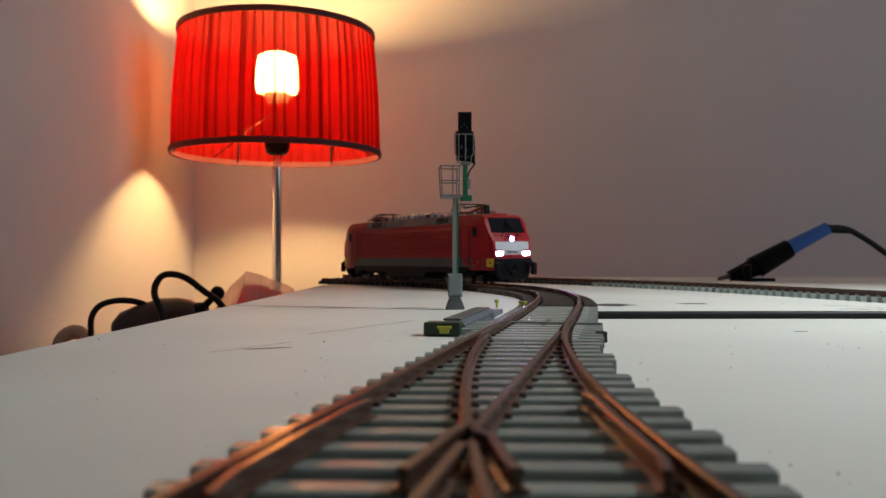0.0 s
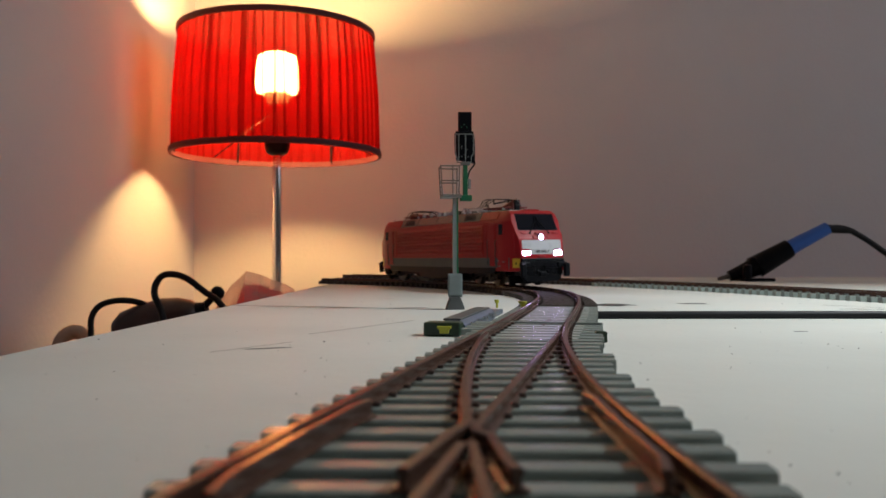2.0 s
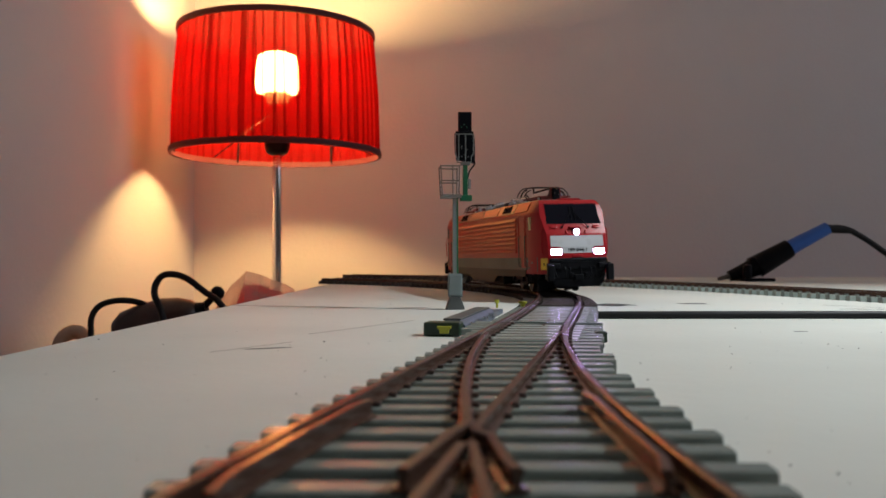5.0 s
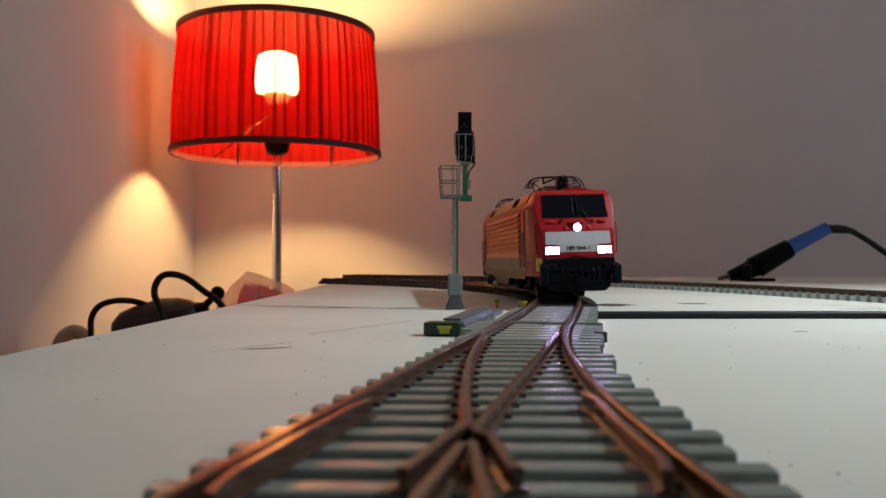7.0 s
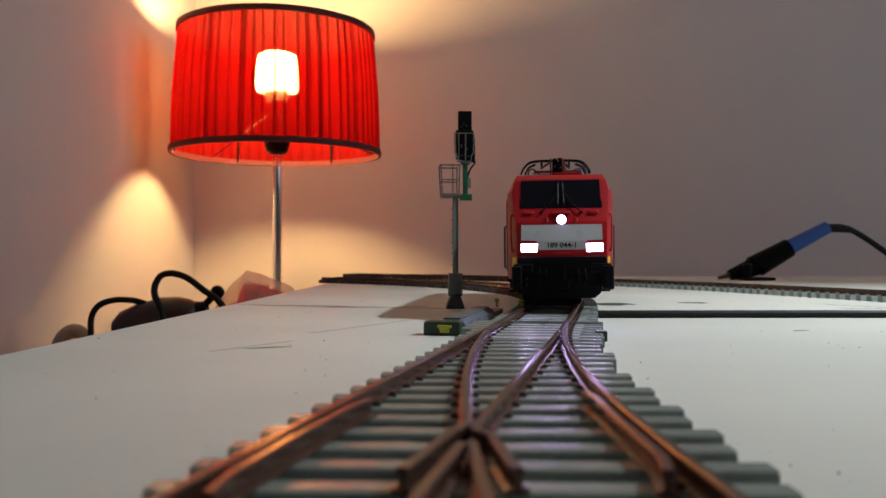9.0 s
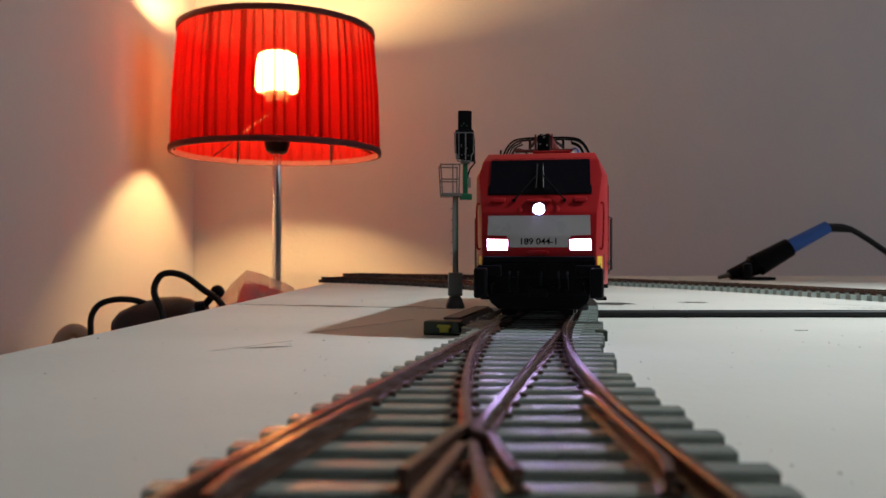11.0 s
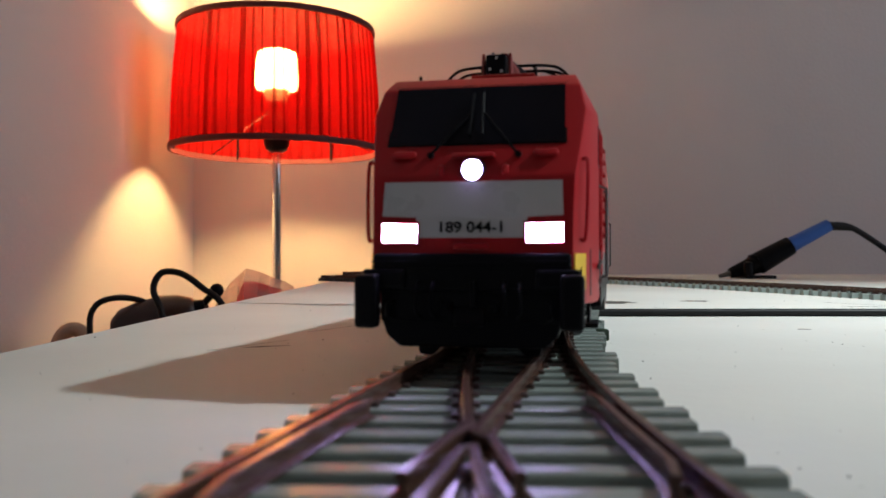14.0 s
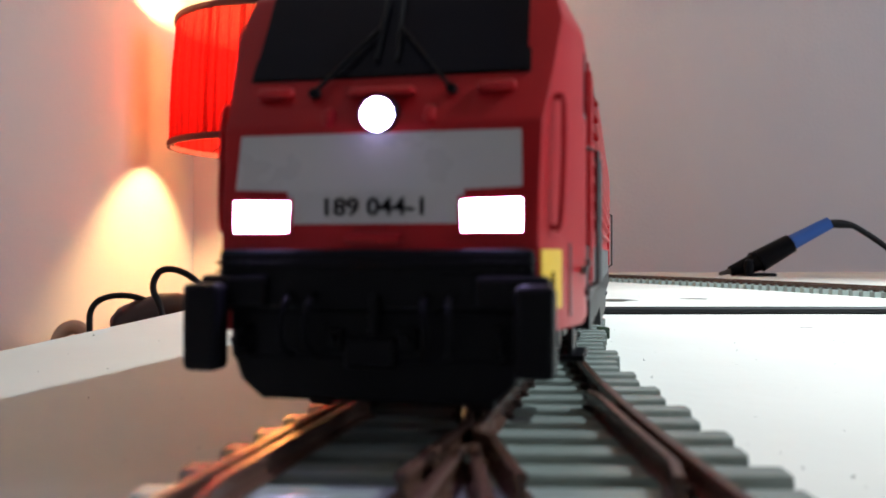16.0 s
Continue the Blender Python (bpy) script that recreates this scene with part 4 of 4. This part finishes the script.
def build_lamp():
    cx, cy, z0 = -0.241, 1.23, -0.085
    lamp = empty("table_lamp", pose(cx, cy, z0))
    part("lamp_foot", turned([(62, 0), (64, 2), (63, 5), (40, 9), (14, 13), (8, 20)], 40), CHROME, lamp, "round chrome foot", smooth=True)
    part("lamp_pole", rod((0, 0, 14), (0, 0, 268), 6.4, seg=24), CHROME, lamp, "polished chrome pole", smooth=True)
    part("socket", turned([(8, 256), (15, 260), (18, 268), (18, 300), (15, 304), (14, 330)], 28), BLACK, lamp, "black lamp socket", smooth=True)
    part("bulb", turned([(22, 346), (29, 348), (31.5, 354), (29.5, 390), (27, 400), (19, 404), (5, 405)], 28), BULB, lamp, "glowing warm bulb", smooth=True)
    part("bulb_neck", turned([(13, 326), (15, 334), (20, 346)], 24), mat("white_lamp_cap", (0.7, 0.68, 0.62), 0.5), lamp, smooth=True)
    # pleated shade: wide bright pleats between darker overlapping folds, bulging a little
    bm = bmesh.new()
    rng = random.Random(2)
    n_pleats, sub_n = 58, 6
    seg = n_pleats * sub_n
    wob = [rng.uniform(0.7, 1.2) for _ in range(n_pleats)]
    width = [rng.uniform(0.72, 1.3) for _ in range(n_pleats)]
    edges = np.concatenate([[0], np.cumsum(width)]) / sum(width) * 2 * math.pi
    fold = [rng.choice((1, 2, 2, 2, 3)) for _ in range(n_pleats)]
    angles, levels = [], []
    for p in range(n_pleats):
        for q in range(sub_n):
            angles.append(edges[p] + (edges[p + 1] - edges[p]) * q / sub_n)
            levels.append(wob[p] * (1.5 if 0 < q <= fold[p] else 0.0))
    rings = []
    for j in range(11):
        f = j / 10
        ring = []
        for k in range(seg):
            r = 147.5 - 10 * f + 2.5 * math.sin(math.pi * f) + levels[k]
            lean = 0.004 * math.sin(2.2 * f + wob[k // sub_n] * 11)
            ring.append(bm.verts.new((r * math.cos(angles[k] + lean), r * math.sin(angles[k] + lean), 259 + 172 * f)))
        rings.append(ring)
    for a, b in zip(rings, rings[1:]):
        for k in range(seg):
            f = bm.faces.new((a[k], a[(k + 1) % seg], b[(k + 1) % seg], b[k]))
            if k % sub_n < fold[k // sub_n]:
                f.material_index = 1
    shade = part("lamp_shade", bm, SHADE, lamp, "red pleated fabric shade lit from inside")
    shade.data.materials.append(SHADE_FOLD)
    for r, z in ((148.5, 259), (138.5, 431)):
        b = bmesh.new()
        rim = [(r - 1.5, z - 4.0), (r + 2.6, z - 4.0), (r + 3.2, z), (r + 2.6, z + 4.0), (r - 1.5, z + 4.0), (r - 1.5, z - 4.0)]
        loops = [[b.verts.new((q * math.cos(2 * math.pi * k / 96), q * math.sin(2 * math.pi * k / 96), h)) for k in range(96)] for q, h in rim[:-1]]
        for m in range(5):
            lo, hi = loops[m], loops[(m + 1) % 5]
            for k in range(96):
                b.faces.new((lo[k], lo[(k + 1) % 96], hi[(k + 1) % 96], hi[k]))
        part("shade_trim", b, SHADE_TRIM, shade, "dark red fabric rim band", smooth=True)
    for k in range(6):
        a = radians(-118 + 61 * k)
        part("shade_wire", rod((145 * math.cos(a), 145 * math.sin(a), 259), (135 * math.cos(a), 135 * math.sin(a), 431), 1.5, seg=6), BLACK, shade)
    for k in range(3):
        a = 2 * math.pi * k / 3 + 0.4
        part("shade_spoke", rod((12 * math.cos(a), 12 * math.sin(a), 318), (145 * math.cos(a), 145 * math.sin(a), 264), 1.0, seg=6), BLACK, shade)
    tagged(lamp, "lit table lamp with red pleated shade and chrome pole", "lamp")


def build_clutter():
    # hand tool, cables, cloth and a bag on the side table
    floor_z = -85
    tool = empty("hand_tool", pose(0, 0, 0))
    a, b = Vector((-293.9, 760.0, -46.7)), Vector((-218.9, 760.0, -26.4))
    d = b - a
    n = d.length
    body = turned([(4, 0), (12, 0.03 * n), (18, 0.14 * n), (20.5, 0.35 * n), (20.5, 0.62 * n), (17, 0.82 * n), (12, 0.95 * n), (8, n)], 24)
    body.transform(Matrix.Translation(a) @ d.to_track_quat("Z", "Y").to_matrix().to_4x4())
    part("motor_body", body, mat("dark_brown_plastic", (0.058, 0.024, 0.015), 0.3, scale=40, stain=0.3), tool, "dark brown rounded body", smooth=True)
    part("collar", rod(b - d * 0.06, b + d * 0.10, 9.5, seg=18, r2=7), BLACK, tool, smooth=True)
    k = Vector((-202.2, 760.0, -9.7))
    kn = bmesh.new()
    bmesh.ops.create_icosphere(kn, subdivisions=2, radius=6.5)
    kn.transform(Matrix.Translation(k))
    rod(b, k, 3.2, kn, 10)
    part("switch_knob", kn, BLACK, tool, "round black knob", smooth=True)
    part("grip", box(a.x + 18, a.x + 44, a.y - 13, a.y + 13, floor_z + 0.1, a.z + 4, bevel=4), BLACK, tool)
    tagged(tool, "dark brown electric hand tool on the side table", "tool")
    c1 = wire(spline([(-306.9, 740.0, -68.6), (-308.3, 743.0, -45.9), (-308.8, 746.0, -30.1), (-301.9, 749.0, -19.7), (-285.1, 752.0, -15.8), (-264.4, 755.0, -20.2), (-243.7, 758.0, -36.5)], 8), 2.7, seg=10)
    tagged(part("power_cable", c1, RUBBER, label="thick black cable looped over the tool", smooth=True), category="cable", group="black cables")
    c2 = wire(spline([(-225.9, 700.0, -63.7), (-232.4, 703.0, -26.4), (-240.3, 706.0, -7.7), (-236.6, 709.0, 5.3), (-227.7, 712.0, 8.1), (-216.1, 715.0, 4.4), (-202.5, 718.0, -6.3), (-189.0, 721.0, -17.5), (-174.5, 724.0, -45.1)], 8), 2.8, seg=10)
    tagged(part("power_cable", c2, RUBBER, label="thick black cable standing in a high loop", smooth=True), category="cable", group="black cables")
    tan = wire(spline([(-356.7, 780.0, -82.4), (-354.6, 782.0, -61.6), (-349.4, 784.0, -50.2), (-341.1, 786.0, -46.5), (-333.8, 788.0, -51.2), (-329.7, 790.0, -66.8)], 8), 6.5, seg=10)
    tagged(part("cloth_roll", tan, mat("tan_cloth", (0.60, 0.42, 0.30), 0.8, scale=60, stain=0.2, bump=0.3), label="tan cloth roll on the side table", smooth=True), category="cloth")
    # clear plastic bag with red contents, its crumpled edges standing up
    pk = empty("plastic_bag", pose(-187.0 * MM, 0.84, -0.085, 0, 0, 0))
    ridge = [(-41, 50), (-33, 66), (-22, 80), (-15, 88), (-7, 94), (6, 90), (18, 86), (30, 81), (38, 76), (43, 66)]
    b = bmesh.new()
    rows = []
    for j in range(9):
        u = j / 4 - 1
        row = []
        for i, (x, z) in enumerate(ridge):
            h = z * (1 - abs(u) ** 1.7)
            n = Vector((x * 0.07, u * 1.9, i * 0.9))
            row.append(b.verts.new((x + 3 * noise.noise(n), u * 30 + 5 * noise.noise(n + Vector((4, 0, 0))),
                                    max(0.4, h + (5 * noise.noise(n + Vector((0, 7, 0))) if j != 4 else 0)))))
        rows.append(row)
    for j in range(8):
        for i in range(len(ridge) - 1):
            b.faces.new((rows[j][i], rows[j][i + 1], rows[j + 1][i + 1], rows[j + 1][i]))
    part("bag_film", b, CLEAR_PLASTIC, pk, "crumpled clear plastic film")
    red = prism([(-22, 1), (37, 1), (35, 69), (6, 81), (-10, 80), (-18, 60)], "y", -2, -1.2)
    part("bag_contents", red, RED_SHEET, pk, "thin red card inside the bag")
    # the film's white glare, laid in as a pale strip
    strip = box(-15, 15, -5.6, -5.0, -2.6, 2.6, m=Matrix.Translation((15, 0, 68)) @ Matrix.Rotation(radians(15), 4, "Y"))
    part("glare_strip", strip, GLARE_SHEET, pk, "pale strip in place of the white glare on the bag")
    tagged(pk, "crumpled clear plastic bag with red contents", "bag")


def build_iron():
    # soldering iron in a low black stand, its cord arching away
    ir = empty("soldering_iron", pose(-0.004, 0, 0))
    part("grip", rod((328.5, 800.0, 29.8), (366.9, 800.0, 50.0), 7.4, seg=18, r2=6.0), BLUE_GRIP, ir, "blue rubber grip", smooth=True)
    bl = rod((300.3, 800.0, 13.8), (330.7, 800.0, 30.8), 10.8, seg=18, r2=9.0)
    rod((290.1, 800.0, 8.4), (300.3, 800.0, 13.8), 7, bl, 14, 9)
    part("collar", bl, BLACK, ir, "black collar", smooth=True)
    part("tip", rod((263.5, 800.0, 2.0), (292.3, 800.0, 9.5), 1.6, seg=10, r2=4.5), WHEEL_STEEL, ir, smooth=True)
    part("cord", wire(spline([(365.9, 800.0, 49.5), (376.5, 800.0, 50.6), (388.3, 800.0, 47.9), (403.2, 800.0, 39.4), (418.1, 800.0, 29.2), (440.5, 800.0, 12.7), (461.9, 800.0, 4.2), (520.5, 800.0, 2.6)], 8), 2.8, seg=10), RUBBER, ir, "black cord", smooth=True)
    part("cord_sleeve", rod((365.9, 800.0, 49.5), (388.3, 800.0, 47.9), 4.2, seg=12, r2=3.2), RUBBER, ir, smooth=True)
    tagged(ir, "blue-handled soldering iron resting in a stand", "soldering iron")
    st = empty("iron_stand", pose(0.286, 0.80, 0))
    part("stand_base", box(-6, 22, -16, 16, 0.02, 3, bevel=1.0), BLACK, st)
    part("coil_holder", rod((-16, 0, 4.5), (6, 0, 13.0), 5.0, rod((4, 0, 12), (20, 0, 19), 8.5, seg=14), 14, 8), BLACK, st, smooth=True)
    part("clamp", box(2, 9, -6, 6, 12, 22.5, bevel=2.0), BLACK, st)
    part("knob", turned([(4, 3), (4.4, 7), (4, 15), (1, 16)], 12, centre=(-3, -12, 0)), BLACK, st, smooth=True)
    tagged(st, "low black soldering iron stand on the board", "stand")
    cable = wire(spline([(54, 296, 1.35), (120, 297, 1.35), (220, 296, 1.35), (330, 298, 1.35), (420, 296, 1.35)], 10), 1.35, seg=12)
    tagged(part("black_cable", cable, RUBBER, label="thin black cable lying straight across the board", smooth=True), category="cable")


def build_smears():
    rng = random.Random(3)

    def smear(x, y, w, d, turn=0.0):
        bm = bmesh.new()
        n = 22
        c, s = math.cos(radians(turn)), math.sin(radians(turn))
        vs = []
        for k in range(n):
            u, v = w * math.cos(2 * math.pi * k / n) * rng.uniform(0.6, 1), d * math.sin(2 * math.pi * k / n) * rng.uniform(0.4, 1)
            vs.append(bm.verts.new((x + u * c - v * s, y + u * s + v * c, 0.03)))
        f = bm.faces.new(vs)
        r = bmesh.ops.extrude_face_region(bm, geom=[f])
        bmesh.ops.translate(bm, verts=[g for g in r["geom"] if isinstance(g, bmesh.types.BMVert)], vec=(0, 0, 0.06))
        tagged(part("glue_patch", bm, DARK_STAIN, label="dark dried glue smear on the white board"), category="stain", group="glue smears")

    smear(77, 386, 12, 14)
    smear(117, 396, 8, 6)
    smear(-14, 362, 9, 2.2, 12)
    smear(-5, 352, 6, 1.2, 4)
    smear(-41, 198, 6.5, 0.9, 24)
    def line(x0, y0, x1, y1, w, name, label, category):
        """A thin wavering mark on the board, 0.05 mm proud."""
        bm = bmesh.new()
        d = Vector((x1 - x0, y1 - y0, 0))
        n = Vector((-d.y, d.x, 0)).normalized()
        ring = []
        for k in range(25):
            c = Vector((x0, y0, 0)) + d * (k / 24) + n * rng.uniform(-0.2, 0.2)
            h = w * rng.uniform(0.25, 0.6)
            ring.append([bm.verts.new(c + n * q + Vector((0, 0, z))) for q, z in ((-h, 0.01), (-h, 0.06), (h, 0.06), (h, 0.01))])
        for a, b in zip(ring, ring[1:]):
            for k in range(4):
                bm.faces.new((a[k], a[(k + 1) % 4], b[(k + 1) % 4], b[k]))
        bm.faces.new(ring[0])
        bm.faces.new(ring[-1][::-1])
        tagged(part(name, bm, PENCIL if name == "pencil_line" else DARK_STAIN, label=label), category=category, group="marks on the board")

    # thin dark line from beside the signal to the board's edge
    line(-95, 383, 2, 349, 1.1, "board_line", "thin dark line across the white board", "crack")
    line(-37, 236, -10, 288, 0.5, "pencil_line", "faint grey pencil line on the board", "pencil mark")
    line(-52, 190, -38, 214, 0.35, "pencil_line", "faint grey pencil line on the board", "pencil mark")
    line(172, 384, 196, 350, 1.0, "pencil_line", "faint grey pencil line on the board", "pencil mark")
    smear(103, 244, 2.4, 0.9)
    smear(175, 352, 11, 0.8, -12)
    # crumbs of dirt
    verts, faces = [], []
    for _ in range(420):
        x, y = rng.uniform(-94, 330), 55 + 380 * rng.random() ** 1.6
        r = rng.uniform(0.07, 0.22) * (1.6 if rng.random() < 0.12 else 1)
        a0, h, base = rng.uniform(0, 6), r * rng.uniform(0.6, 1.2), len(verts)
        for k in range(5):
            a = a0 + 2 * math.pi * k / 5
            q = r * rng.uniform(0.6, 1.1)
            verts.append((x + q * math.cos(a), y + 1.2 * q * math.sin(a), 0.01))
        verts.append((x + 0.2 * r, y, h))
        faces += [(base + k, base + (k + 1) % 5, base + 5) for k in range(5)]
    me = bpy.data.meshes.new("dirt_crumbs")
    me.from_pydata([Vector(v) * MM for v in verts], [], faces)
    me.materials.append(mat("dark_crumb", (0.05, 0.045, 0.04), 0.8, scale=300))
    tagged(new("dirt_crumbs", me), "scattered dark crumbs of dirt on the board", "dirt", kind="stuff")


# ---- where the locomotive goes ----
TIMES = [0, 0.5, 1, 1.5, 2, 2.5, 3, 3.5, 4, 6.5, 7, 7.5, 8, 8.5, 9, 11.5, 12, 12.5, 13, 13.5, 14, 14.5, 15, 15.5, 16]
AT_S = [563, 556.5, 542.8, 529, 513.8, 498.5, 483.8, 469, 454.5, 379, 366.5, 350.5, 333.5, 318, 302.4, 226.2, 209.4, 192.8, 176.8, 161, 144.8, 129, 112.8, 102.6, 97.1]


def arc_at(t):
    """Arc length of the leading bogie, smooth between the known times."""
    i = min(max(int(np.searchsorted(TIMES, t, side="right")) - 1, 0), len(TIMES) - 2)
    def slope(j):
        if j in (0, len(TIMES) - 1):
            return 0.0 if j == 0 else -8.0
        return (AT_S[j + 1] - AT_S[j - 1]) / (TIMES[j + 1] - TIMES[j - 1])
    h = TIMES[i + 1] - TIMES[i]
    u = (t - TIMES[i]) / h
    return ((2 * u ** 3 - 3 * u ** 2 + 1) * AT_S[i] + (u ** 3 - 2 * u ** 2 + u) * h * slope(i)
            + (-2 * u ** 3 + 3 * u ** 2) * AT_S[i + 1] + (u ** 3 - u ** 2) * h * slope(i + 1))


# the curve is laid a little higher on its outer side
LEAN_S = [240, 300, 335, 380, 460, 560]
LEAN_DEG = [0, 0.5, 1.3, 1.6, 1.3, 0.8]


def motions():
    times = [k / 10 for k in range(161)]
    body, turns, spins = [], ([], []), []
    for t in times:
        s = arc_at(t)
        fx, fy, fth = on(MAIN, s)
        rx, ry, rth = on(MAIN, s + 114.3)
        dx, dy = fx - rx, fy - ry
        a = math.atan2(dx, -dy)
        lean = float(np.interp(s, LEAN_S, LEAN_DEG))
        body.append((t, pose((fx + rx) / 2 * MM, (fy + ry) / 2 * MM, (RAIL_TOP + 8.6 * math.sin(radians(lean))) * MM, 0, -lean, math.degrees(a))))
        for i, (sign, th) in enumerate(((-1, fth), (1, rth))):
            turns[i].append((t, pose(0, sign * 57.15 * MM, 0, 0, 0, math.degrees(-th - a))))
        spins.append((t, math.degrees((AT_S[0] - s) / 7.1)))
    walk(LOCO, body)
    for i, (bogie, sign, wheels) in enumerate(BOGIES):
        walk(bogie, turns[i])
        for wheel, y in wheels:
            walk(wheel, [(t, pose(0, y * MM, 7.1 * MM, a, 0, 0)) for t, a in spins])


build_lamp()
build_signal()
build_motor()
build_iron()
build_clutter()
build_smears()
LOCO, BOGIES = build_loco()
build_turnout()
build_plain_track("curved_track", MAIN, 312.5, 752, SLEEPER_BROWN, "brown-sleepered curved model track leading to the turnout", w=3.4)
build_plain_track("far_track", OUTER, 0, 440, SLEEPER, "grey-sleepered model track curving round the back")
build_plain_track("far_track", OUTER, 441, float(OUTER[0][-1]), SLEEPER_BROWN, "brown-sleepered model track curving round the back")
motions()
